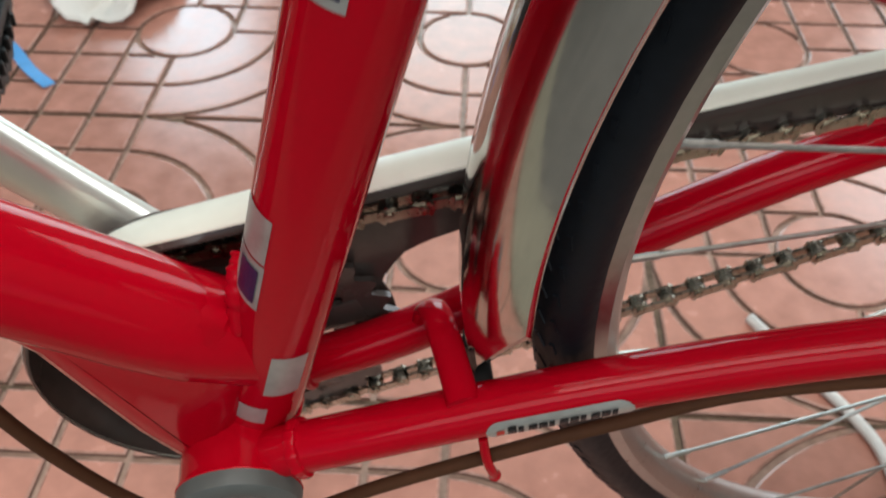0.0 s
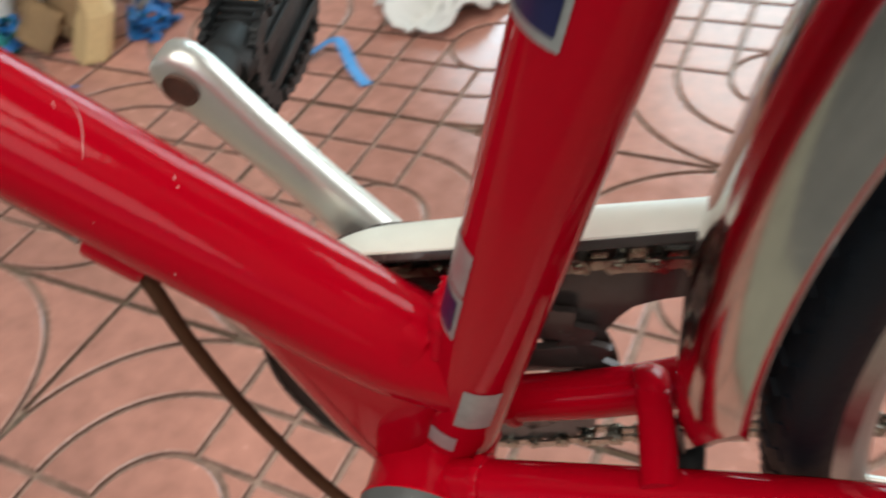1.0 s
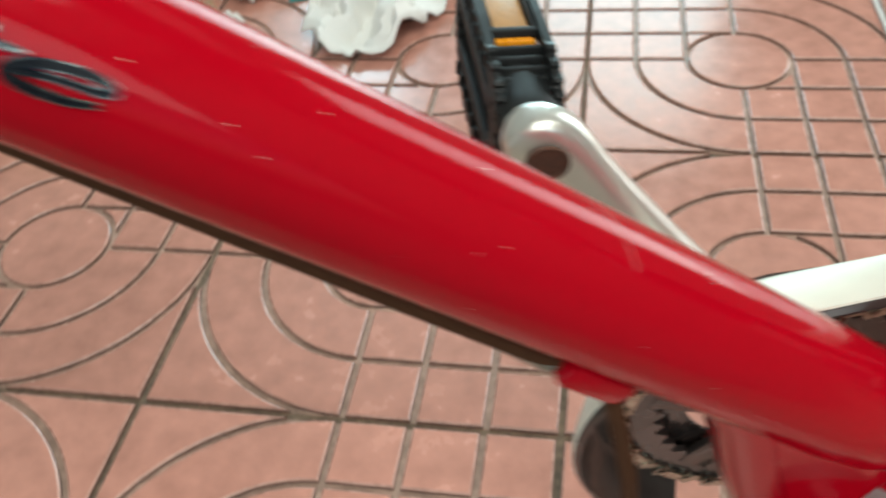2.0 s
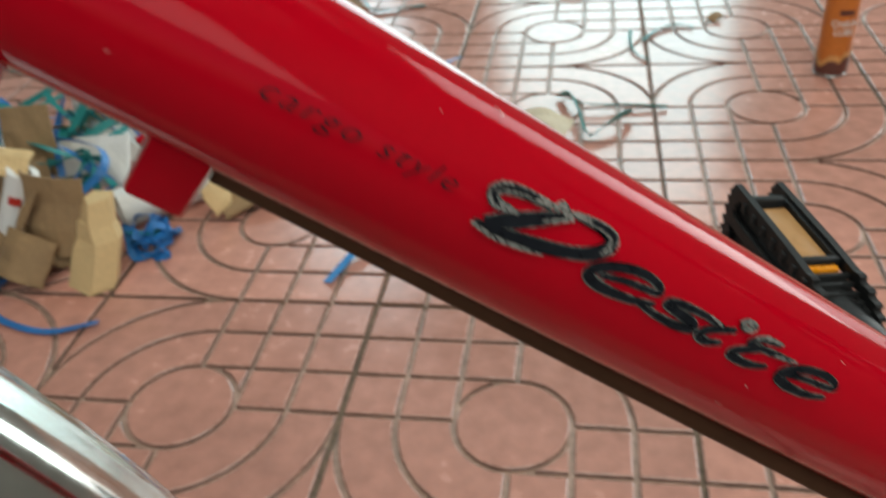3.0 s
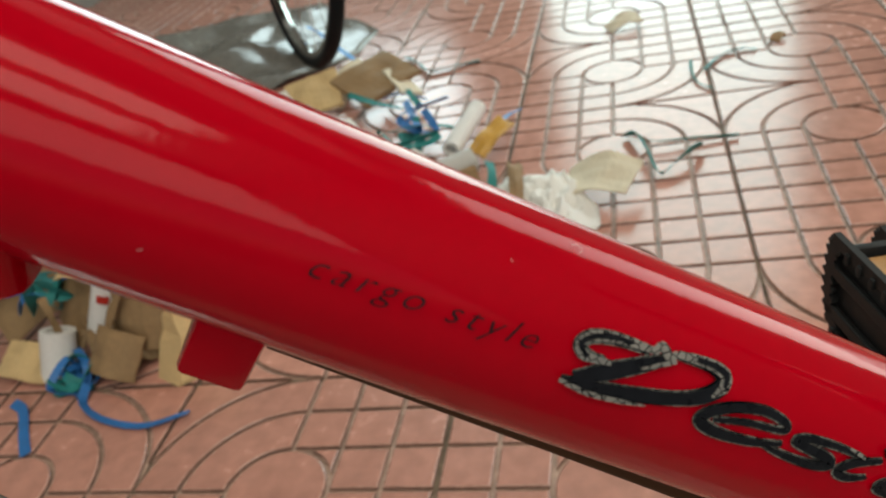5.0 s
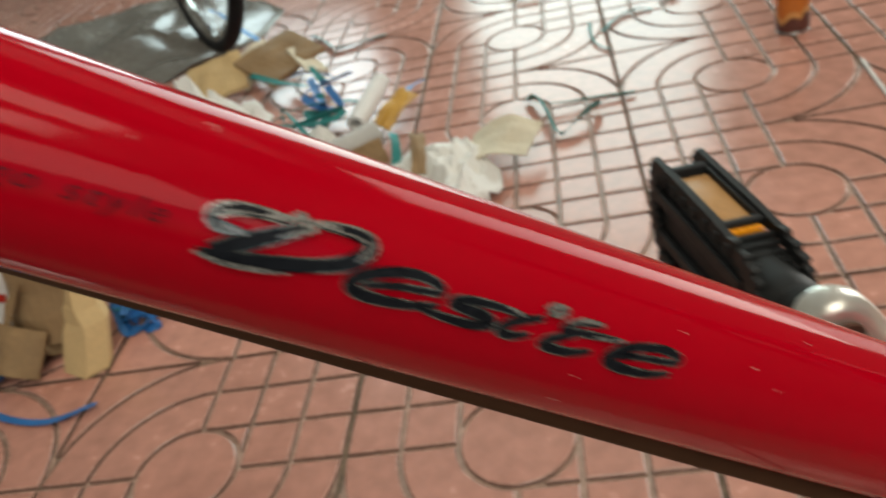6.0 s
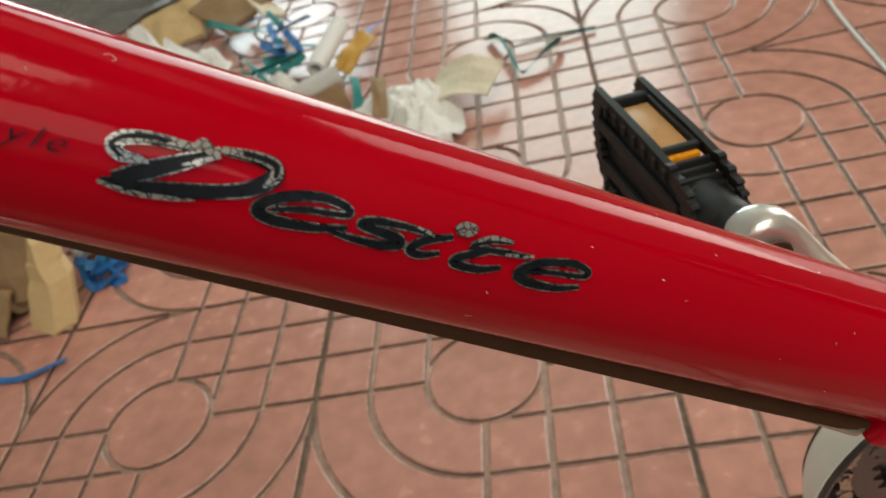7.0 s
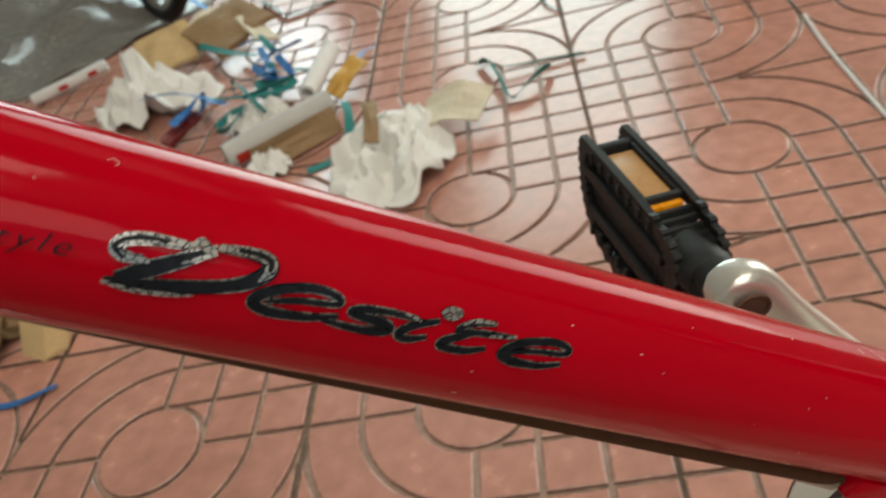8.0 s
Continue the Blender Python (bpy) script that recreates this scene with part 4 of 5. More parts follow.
for a, b in zip(rows, rows[1:]):
    for q in range(16):
        bm.faces.new((a[q], b[q], b[(q + 1) % 16], a[(q + 1) % 16]))
bm.faces.new(rows[0])
bm.faces.new(rows[-1][::-1])
bpart("crank_arm", bm, CRANK, crank, "silver forged crank arm")
bm = bmesh.new()
lathe(bm, [(0.0001, -0.0088), (0.0060, -0.0088), (0.0062, -0.0095), (0.0074, -0.0098), (0.0076, -0.0085), (0.0001, -0.006)], n=24, centre=END)
bpart("axle_end", bm, RUST, crank, "rusty pedal axle end")

# pedal, hanging from the crank with its reflector up
tilt = pose(-0.1321, 0.0906, 0.4215, -3.7, 7.0, 6.3) @ Matrix.Diagonal((1.2, 1.24, 1.05, 1.0))
pedal = joint("pedal", (0, 0, 0))


def ppart(name, bm, mat, label="", smooth=True):
    bmesh.ops.transform(bm, matrix=tilt, verts=bm.verts)
    return bpart(name, bm, mat, pedal, label, smooth)


bm = bmesh.new()
lathe(bm, [(0.0001, -0.016), (0.0085, -0.016), (0.0085, 0.004), (0.006, 0.006), (0.0055, 0.02), (0.0001, 0.02)], n=20, closed=False)
ppart("axle", bm, BLACK)
bm = bmesh.new()
lathe(bm, [(0.0001, 0.004), (0.0098, 0.004), (0.011, 0.008), (0.0105, 0.014), (0.0095, 0.03), (0.009, 0.07), (0.0001, 0.086)], n=24, centre=(0, 0, -0.004), closed=False)
ppart("pedal_barrel", bm, BLACK)
RIM = smooth_path([(0.0935, 0.0118, 0), (0.0965, 0.006, 0), (0.0965, -0.008, 0), (0.094, -0.022, 0), (0.085, -0.037, 0), (0.066, -0.046, 0), (0.044, -0.044, 0), (0.022, -0.036, 0), (0.011, -0.021, 0), (0.010, -0.004, 0), (0.016, 0.007, 0), (0.032, 0.0122, 0)], 10)
for sx in (-1, 1):
    bm = bmesh.new()
    pts = []
    for k, p in enumerate(RIM):
        out = Vector((p.x - 0.058, p.y + 0.016, 0)).normalized() * (0.0011 if k % 4 < 2 else -0.0009)
        pts.append((p.x + out.x, p.y + out.y))
    pts += [(0.05, 0.0125), (0.065, 0.0125), (0.08, 0.0125)]
    m_ = len(pts)
    inner = [(0.058 + (y - 0.058) * 0.83, -0.016 + (z + 0.016) * 0.80) for y, z in pts]
    x0, x1 = sx * 0.0082, sx * 0.0112
    ring4 = [[bm.verts.new((x, y, z)) for y, z in p] for x, p in ((x0, pts), (x1, pts), (x1, inner), (x0, inner))]
    for j in range(4):
        a, b = ring4[j], ring4[(j + 1) % 4]
        for k in range(m_):
            bm.faces.new((a[k], a[(k + 1) % m_], b[(k + 1) % m_], b[k]))
    lo, hi = min(x0, x1), max(x0, x1)
    for z in (-0.027, -0.006):
        box(bm, (lo, 0.022, z - 0.0032), (hi, 0.092, z + 0.0032), 0.0007)
    for k in range(7):
        box(bm, (sx * 0.0112 - 0.0012, 0.03 + 0.0085 * k, 0.004), (sx * 0.0112 + 0.0012, 0.0325 + 0.0085 * k, 0.0095), 0.0006)
        box(bm, (sx * 0.0112 - 0.0012, 0.03 + 0.0085 * k, -0.0395), (sx * 0.0112 + 0.0012, 0.0325 + 0.0085 * k, -0.033), 0.0006)
    ppart("tread_plate", bm, BLACK, "black toothed pedal plate", smooth=False)
    bm = bmesh.new()
    box(bm, (sx * 0.0078 - 0.0006, 0.016, -0.039), (sx * 0.0078 + 0.0006, 0.091, 0.004), 0.0004)
    ppart("cage_wall", bm, BLACK)
for lo, hi in (((-0.0083, 0.0825, 0.002), (0.0083, 0.0865, 0.0112)), ((-0.0083, 0.0405, 0.002), (0.0083, 0.0435, 0.0112)), ((-0.0083, 0.0435, 0.002), (0.0083, 0.0825, 0.0055)), ((-0.0083, 0.028, -0.046), (0.0083, 0.085, -0.041)), ((-0.0083, 0.086, -0.03), (0.0083, 0.0905, -0.008))):
    ppart("cage_bar", box(bmesh.new(), lo, hi, 0.0008), BLACK)
for sx in (-1, 1):
    ppart("cage_bar", box(bmesh.new(), (sx * 0.0074 - 0.0009, 0.0435, 0.0055), (sx * 0.0074 + 0.0009, 0.0825, 0.0108), 0.0005), BLACK)
for k in range(6):
    ppart("cage_rib", box(bmesh.new(), (-0.0085, 0.0125 + 0.0041 * k, -0.03), (0.0085, 0.0145 + 0.0041 * k, 0.0025 + 0.0013 * k), 0.0006), BLACK)
bm = bmesh.new()
box(bm, (-0.0062, 0.046, 0.005), (0.0062, 0.080, 0.0082), 0.0006)
ppart("reflector", bm, AMBER, "amber reflector")
bm = bmesh.new()
box(bm, (-0.0066, 0.0375, 0.0035), (0.0066, 0.0402, 0.0086), 0.0006)
ppart("reflector_edge", bm, AMBER_EDGE, "bright orange reflector edge")

# ---- rubbish and things on the floor ----


def strip(name, points, width, mat, label, category, turn=None, group=""):
    """A plastic strap lying or standing on edge along a path; turn gives its roll in degrees along the way."""
    path_ = smooth_path(points, 7)
    bm = bmesh.new()
    rows = []
    n = len(path_)
    for i, p in enumerate(path_):
        d = (path_[min(i + 1, n - 1)] - path_[max(i - 1, 0)]).normalized()
        flat = d.cross(Vector((0, 0, 1)))
        flat = flat.normalized() if flat.length > 1e-3 else Vector((1, 0, 0))
        upw = flat.cross(d).normalized()
        t = i / (n - 1) * (len(turn) - 1) if turn else 0
        k = min(int(t), len(turn) - 2) if turn else 0
        a = radians(turn[k] + (turn[k + 1] - turn[k]) * (t - k)) if turn else 0
        w = flat * math.cos(a) + upw * math.sin(a)
        nrm = w.cross(d).normalized()
        lift = Vector((0, 0, abs(math.sin(a)) * width / 2 + 0.0006))
        rows.append([bm.verts.new(p + lift + w * sx * width / 2 + nrm * sy * 0.0004) for sx, sy in ((-1, -1), (1, -1), (1, 1), (-1, 1))])
    for a, b in zip(rows, rows[1:]):
        for j in range(4):
            bm.faces.new((a[j], b[j], b[(j + 1) % 4], a[(j + 1) % 4]))
    bm.faces.new(rows[0])
    bm.faces.new(rows[-1][::-1])
    return tagged(mesh_object(name, bm, mat), label, category, group)


def crumple(name, centre, size, height, mat, label, category, seed, hole=False):
    """A crumpled sheet of paper: a thin bunched cap, folded at random, open below."""
    bm = bmesh.new()
    rings_, segs = 16, 56
    off_ = Vector((seed * 7.3, seed * 3.1, seed * 1.7))
    g = []
    for i in range(rings_ + 1):
        row = []
        for j in range(segs):
            a = 2 * math.pi * j / segs
            edge_ = 1 + 0.3 * noise.noise(Vector((math.cos(a) * 1.4, math.sin(a) * 1.4, seed))) + 0.14 * noise.noise(Vector((math.cos(a) * 4, math.sin(a) * 4, seed + 4)))
            r = i / rings_ * edge_
            q = Vector((r * math.cos(a), r * math.sin(a), 0))
            fall = max(0.0, 1 - r * r * 0.8) ** 0.6
            fold = 0.38 + 0.5 * noise.noise(q * 1.7 + off_) + 0.36 * (0.5 - abs(noise.noise(q * 2.3 - off_)) * 2) + 0.2 * (0.5 - abs(noise.noise(q * 4.7 + off_)) * 2)
            z = height * fall * max(0.05, fold * 1.5)
            if hole:
                z *= 0.2 + 0.8 * min(1.0, ((q.x - 0.05) ** 2 + (q.y - 0.3) ** 2) / 0.05)
            s = Vector((noise.noise(q * 3.3 + off_ * 2), noise.noise(q * 3.3 - off_), 0)) * 0.12
            row.append((centre[0] + (q.x + s.x) * size[0] / 2, centre[1] + (q.y + s.y) * size[1] / 2, centre[2] + max(z, 0.0012)))
        g.append(row)
    top_ = bm.verts.new(g[0][0])
    vs = [[bm.verts.new(c) for c in row] for row in g[1:]]
    for j in range(segs):
        bm.faces.new((top_, vs[0][j], vs[0][(j + 1) % segs]))
    for p_, q_ in zip(vs, vs[1:]):
        for j in range(segs):
            bm.faces.new((p_[j], q_[j], q_[(j + 1) % segs], p_[(j + 1) % segs]))
    ob = mesh_object(name, bm, mat)
    so = ob.modifiers.new("thickness", "SOLIDIFY")
    so.thickness = 0.0008
    return tagged(ob, label, category)


def board(name, centre, size, turn, mat, label, category, bend=0.0, seed=0, group=""):
    """A torn piece of card: a thick sheet with ragged ends, bent along its length. turn: degrees about x, y, z."""
    bm = bmesh.new()
    n, m_ = 12, 6
    m = pose(centre[0], centre[1], centre[2], *turn)
    lx, ly, th = size
    rings = []
    for i in range(n + 1):
        row = []
        for sgn in (-1, 1):
            for j in range(m_ + 1):
                jj = j if sgn < 0 else m_ - j
                x, y = i / n - 0.5, jj / m_ - 0.5
                rag = 0.05 * noise.noise(Vector((x * 4, y * 6, seed))) if i in (0, n) else 0.02 * noise.noise(Vector((x * 7, y * 9, seed)))
                z = bend * (0.25 - x * x) * lx + 0.008 * noise.noise(Vector((x * 3, y * 3, seed + 5))) * min(1, lx / 0.1)
                row.append(bm.verts.new(m @ Vector((lx * (x + rag), ly * (y + rag * 0.6), z + sgn * th / 2))))
        rings.append(row)
    k = len(rings[0])
    for a, b in zip(rings, rings[1:]):
        for j in range(k):
            bm.faces.new((a[j], b[j], b[(j + 1) % k], a[(j + 1) % k]))
    bm.faces.new(rings[0])
    bm.faces.new(rings[-1][::-1])
    low = min(v.co.z for v in bm.verts)
    if low < 0.0005:
        for v in bm.verts:
            v.co.z += 0.0005 - low
    return tagged(mesh_object(name, bm, mat, smooth=False), label, category, group)


def foam_tube(name, a, b, r, hole, mat, label, category, print_at=()):
    """A hollow foam sleeve between two points, dented a little."""
    a, b = Vector(a), Vector(b)
    bm = bmesh.new()
    d = (b - a).normalized()
    s = d.orthogonal().normalized()
    t = d.cross(s)
    rows = []
    for rad, ends in ((r, (0, 1)), (hole, (1, 0))):
        for k in range(9):
            f_ = k / 8 if ends[0] == 0 else 1 - k / 8
            c = a.lerp(b, f_)
            rows.append([bm.verts.new(c + (s * math.cos(q) + t * math.sin(q)) * rad * (1 + 0.08 * noise.noise(Vector((f_ * 4, q, r * 90))))) for q in (2 * math.pi * j / 24 for j in range(24))])
    for i in range(len(rows)):
        p, q = rows[i], rows[(i + 1) % len(rows)]
        for j in range(24):
            bm.faces.new((p[j], p[(j + 1) % 24], q[(j + 1) % 24], q[j]))
    ob = tagged(mesh_object(name, bm, mat), label, category)
    for f_, q0 in print_at:
        bm = bmesh.new()
        g = [[bm.verts.new(a.lerp(b, f_ + 0.06 * i) + (s * math.cos(q0 + 0.25 * j) + t * math.sin(q0 + 0.25 * j)) * r * 1.09) for j in range(4)] for i in range(3)]
        for i in range(2):
            for j in range(3):
                bm.faces.new((g[i][j], g[i + 1][j], g[i + 1][j + 1], g[i][j + 1]))
        part("red_print", bm, RED_INK, ob, "red printed mark")
    return ob


# near heap of packing
def folded_block(name, foot, lean, high, wide, deep, mat, label, category):
    """A folded card prism with a ridge down its front, standing askew on the floor."""
    bm = bmesh.new()
    rows = []
    for t, w, ridge, side in ((0.0, 1.0, 0.62, 0.0), (0.04, 1.02, 0.64, 0.0), (0.42, 0.98, 0.66, 0.02), (0.55, 0.90, 0.60, 0.10), (0.72, 0.76, 0.58, 0.06), (0.76, 0.70, 0.5, 0.12), (0.97, 0.56, 0.45, 0.16), (1.0, 0.52, 0.45, 0.18)):
        c = Vector(foot) + Vector(lean) * t + Vector((0, 0, high * t))
        x0 = c.x - wide * 0.5 + wide * side
        x1 = x0 + wide * w
        xr = x0 + (x1 - x0) * ridge
        rows.append([bm.verts.new(p) for p in ((x0, c.y + 0.004, c.z), (xr, c.y - deep * 0.45, c.z), (x1, c.y + 0.002, c.z), (x1 - 0.004, c.y + deep * 0.55, c.z), (x0 + 0.004, c.y + deep * 0.55, c.z))])
    for a, b in zip(rows, rows[1:]):
        for j in range(5):
            bm.faces.new((a[j], a[(j + 1) % 5], b[(j + 1) % 5], b[j]))
    bm.faces.new(rows[0][::-1])
    bm.faces.new(rows[-1])
    return tagged(mesh_object(name, bm, mat, smooth=False), label, category)


folded_block("packing_block", (-0.556, 0.186, 0.0006), (0.022, 0.05, 0), 0.105, 0.066, 0.036, PALE_CARD, "pale tan folded packing block leaning in the rubbish heap", "packaging")
board("cardboard_piece", (-0.642, 0.202, 0.036), (0.075, 0.062, 0.003), (48, 12, -12), CARD, "torn brown cardboard flap leaning in the rubbish heap", "cardboard", 0.9, 2, "torn cardboard")
crumple("kraft_paper", (-0.665, 0.262, 0.0), (0.15, 0.11), 0.085, CARD, "crumpled brown kraft paper in the rubbish heap", "paper", 33)
board("cardboard_piece", (-0.612, 0.275, 0.07), (0.13, 0.105, 0.003), (76, -6, -38), CARD, "curled brown cardboard standing in the rubbish heap", "cardboard", 1.5, 3, "torn cardboard")
board("cardboard_piece", (-0.80, 0.213, 0.022), (0.095, 0.055, 0.003), (22, 4, -10), PALE_CARD, "pale torn cardboard flap on the floor", "cardboard", 0.2, 4, "torn cardboard")
board("cardboard_piece", (-0.738, 0.295, 0.07), (0.1, 0.1, 0.003), (68, 10, -22), CARD, "brown cardboard sheet under plastic straps", "cardboard", 0.5, 5, "torn cardboard")
board("cardboard_piece", (-0.686, 0.274, 0.132), (0.078, 0.045, 0.003), (24, 6, 6), PALE_CARD, "pale cardboard flap on top of the heap", "cardboard", 0.5, 6, "torn cardboard")
board("cardboard_piece", (-0.70, 0.36, 0.12), (0.07, 0.1, 0.003), (72, 0, 12), CARD, "brown cardboard square standing in the heap", "cardboard", 0.1, 36, "torn cardboard")
board("cardboard_piece", (-0.86, 0.33, 0.05), (0.12, 0.09, 0.003), (40, -15, 40), CARD, "brown cardboard sheet at the heap's edge", "cardboard", 0.4, 37, "torn cardboard")
board("cardboard_piece", (-0.39, 0.405, 0.014), (0.14, 0.05, 0.004), (8, 0, 40), CARD, "torn brown cardboard edge on the tiles", "cardboard", 0.15, 7, "torn cardboard")
board("cardboard_piece", (-0.452, 0.372, 0.036), (0.075, 0.045, 0.003), (74, 0, 100), PALE_CARD, "folded cardboard band round a foam sleeve", "cardboard", 0.8, 8, "torn cardboard")
board("foam_sheet", (-0.65, 0.405, 0.06), (0.13, 0.075, 0.006), (48, -8, -6), FOAM, "white foam sheet lying in the heap", "packaging", 0.3, 41)
board("foam_sheet", (-0.765, 0.625, 0.075), (0.085, 0.14, 0.01), (78, 0, -8), FOAM, "white foam panel standing behind the heap", "packaging", 0.7, 42)
board("foam_sheet", (-0.625, 0.568, 0.05), (0.04, 0.1, 0.008), (76, 4, 20), FOAM, "narrow white foam piece standing in the heap", "packaging", 0.4, 43)
board("cardboard_piece", (-0.735, 0.585, 0.06), (0.05, 0.06, 0.003), (66, 0, 8), PALE_CARD, "small pale cardboard square against white foam", "cardboard", 0.1, 44, "torn cardboard")
strip("cardboard_strip", [(-0.612, 0.228, 0.115), (-0.635, 0.222, 0.085), (-0.66, 0.216, 0.05), (-0.68, 0.212, 0.02)], 0.014, CARD, "twisted brown cardboard strip in the heap", "cardboard", [10, 60, 30, 70], "torn cardboard")
strip("cardboard_strip", [(-0.76, 0.25, 0.1), (-0.745, 0.235, 0.07), (-0.735, 0.22, 0.03)], 0.012, CARD, "twisted brown cardboard strip in the heap", "cardboard", [10, 60, 30], "torn cardboard")
strip("yellow_tape", [(-0.80, 0.50, 0.06), (-0.755, 0.51, 0.062), (-0.705, 0.515, 0.058)], 0.014, YELLOW, "yellow tape strip across the heap", "tape", [30, 40, 30])
foam_tube("foam_sleeve", (-0.575, 0.322, 0.032), (-0.395, 0.50, 0.032), 0.0285, 0.018, FOAM, "white foam packing sleeve with red print", "packaging", ((0.2, 1.2),))
foam_tube("foam_sleeve", (-0.697, 0.253, 0.035), (-0.6515, 0.268, 0.125), 0.0195, 0.011, FOAM, "white foam packing sleeve standing in the heap", "packaging", ((0.6, 3.9),))
foam_tube("foam_sleeve", (-0.7514, 0.2006, 0.0), (-0.7396, 0.2288, 0.062), 0.0235, 0.015, FOAM, "grey-white foam sleeve standing on the floor", "packaging")
crumple("wrapping_paper", (-0.68, 0.62, 0.0), (0.26, 0.18), 0.06, PAPER, "crumpled white wrapping paper behind the heap", "paper", 3)
crumple("wrapping_paper", (-0.93, 0.5, 0.0), (0.26, 0.22), 0.08, PAPER, "crumpled white wrapping paper under teal straps", "paper", 8)
board("red_strip", (-0.59, 0.555, 0.05), (0.13, 0.035, 0.012), (20, -12, 58), RED, "flat red painted metal strip in the rubbish", "metal strip", 0, 9)
strip("blue_strap", [(-0.676, 0.165, 0.012), (-0.672, 0.14, 0.002), (-0.628, 0.113, 0.001), (-0.564, 0.1, 0.001), (-0.507, 0.118, 0.003)], 0.012, BLUE, "blue plastic strap curled on the floor", "strap", [60, 50, 20, 10, 20], "plastic straps")
strip("blue_strap", [(-0.706, 0.058, 0.001), (-0.735, 0.095, 0.001), (-0.764, 0.135, 0.002), (-0.79, 0.15, 0.002)], 0.014, BLUE, "short blue plastic strap on the tiles", "strap", [5, 10, 15], "plastic straps")
tangle = random.Random(9)
for cx_, cy_, cz_, sp, count_, mats in ((-0.515, 0.285, 0.012, 0.036, 7, (BLUE, BLUE, BLUE, TEAL)), (-0.705, 0.185, 0.008, 0.036, 6, (BLUE, TEAL)), (-0.78, 0.30, 0.085, 0.05, 8, (TEAL, TEAL, TEAL, BLUE)), (-0.64, 0.335, 0.06, 0.06, 6, (TEAL, BLUE)), (-0.71, 0.53, 0.05, 0.075, 8, (TEAL, BLUE, TEAL)), (-0.86, 0.48, 0.05, 0.08, 6, (TEAL, BLUE))):
    for k in range(count_):
        q0 = tangle.uniform(0, 6.28)
        pts = [(cx_ + sp * tangle.uniform(0.3, 1.1) * math.cos(q0 + j * tangle.uniform(0.7, 1.5)), cy_ + sp * tangle.uniform(0.3, 1.1) * math.sin(q0 + j * 1.1), max(0.001, cz_ + tangle.uniform(-0.6, 0.8) * sp)) for j in range(5)]
        blue_one = mats[k % len(mats)] is BLUE
        strip("blue_strap" if blue_one else "teal_strap", pts, tangle.uniform(0.009, 0.014), mats[k % len(mats)], "blue plastic strap tangled in the heap" if blue_one else "teal plastic strap tangled in the heap", "strap", [tangle.uniform(-70, 70) for _ in range(5)], "plastic straps")
rnd = random.Random(5)
for k in range(7):
    x, y = rnd.uniform(-1.02, -0.66), rnd.uniform(0.28, 0.62)
    pts = [(x + rnd.uniform(-0.11, 0.11), y + rnd.uniform(-0.09, 0.09), rnd.uniform(0.03, 0.15)) for _ in range(5)]
    strip("teal_strap", pts, 0.013, TEAL, "teal plastic strap tangled over the cardboard heap", "strap", [rnd.uniform(-60, 60) for _ in range(5)], "plastic straps")
strip("light_blue_strap", [(-0.246, 0.21, 0.0), (-0.225, 0.26, 0.008), (-0.207, 0.292, 0.014), (-0.19, 0.285, 0.012), (-0.155, 0.25, 0.003), (-0.121, 0.222, 0.001)], 0.015, LIGHT_BLUE, "light blue plastic strap folded on the tiles", "strap", [20, 15, 5, 10, 5], "plastic straps")
crumple("paper_scrap", (-0.318, 0.436, 0.0), (0.045, 0.03), 0.016, PAPER, "small pinkish paper scrap on the tiles", "paper", 21)

# far heap
crumple("wrapping_paper", (-0.117, 0.478, 0.0), (0.18, 0.27), 0.07, PAPER, "crumpled white wrapping paper beside the pedal", "paper", 5, True)
crumple("wrapping_paper", (-0.615, 0.86, 0.0), (0.22, 0.22), 0.09, PAPER, "crumpled white wrapping paper in the far heap", "paper", 9)
crumple("wrapping_paper", (-0.315, 0.525, 0.0), (0.075, 0.07), 0.04, PAPER, "small crumpled white paper by a sleeve", "paper", 14)
crumple("wrapping_paper", (-0.36, 0.69, 0.0), (0.12, 0.09), 0.045, PAPER, "crumpled white paper in the far heap", "paper", 17)
foam_tube("foam_sleeve", (-0.385, 0.555, 0.026), (-0.222, 0.655, 0.034), 0.0215, 0.013, GREY_FOAM, "grey-white foam sleeve with a red mark lying on card", "packaging", ((0.06, 2.2),))
foam_tube("foam_sleeve", (-0.262, 0.68, 0.045), (-0.232, 0.81, 0.06), 0.0165, 0.01, FOAM, "cream foam sleeve lying on the far heap", "packaging")
foam_tube("foam_rod", (-0.95, 1.02, 0.012), (-0.79, 1.08, 0.03), 0.013, 0.005, FOAM, "thin white foam rod with red print", "packaging", ((0.35, 2.0), (0.75, 2.0)))
board("cardboard_piece", (-0.272, 0.572, 0.022), (0.15, 0.042, 0.006), (66, 0, 36), CARD, "brown cardboard strip standing on its edge", "cardboard", 0.1, 10, "torn cardboard")
board("cardboard_box", (-0.487, 1.05, 0.06), (0.145, 0.13, 0.012), (14, -8, 48), CARD, "folded brown cardboard box on the far heap", "cardboard", 0.1, 11, "torn cardboard")
board("cardboard_piece", (-0.425, 1.03, 0.048), (0.05, 0.1, 0.006), (16, 24, 40), CREAM_CARD, "pale cardboard flap beside a folded box", "cardboard", 0.2, 12, "torn cardboard")
board("cardboard_piece", (-0.622, 1.02, 0.05), (0.12, 0.11, 0.01), (25, -8, 15), PALE_CARD, "pale brown cardboard square on the far heap", "cardboard", 0.15, 13, "torn cardboard")
board("cardboard_piece", (-0.575, 1.13, 0.03), (0.14, 0.1, 0.006), (10, -12, 50), CREAM_CARD, "cream cardboard sheet behind a folded box", "cardboard", 0.15, 31, "torn cardboard")
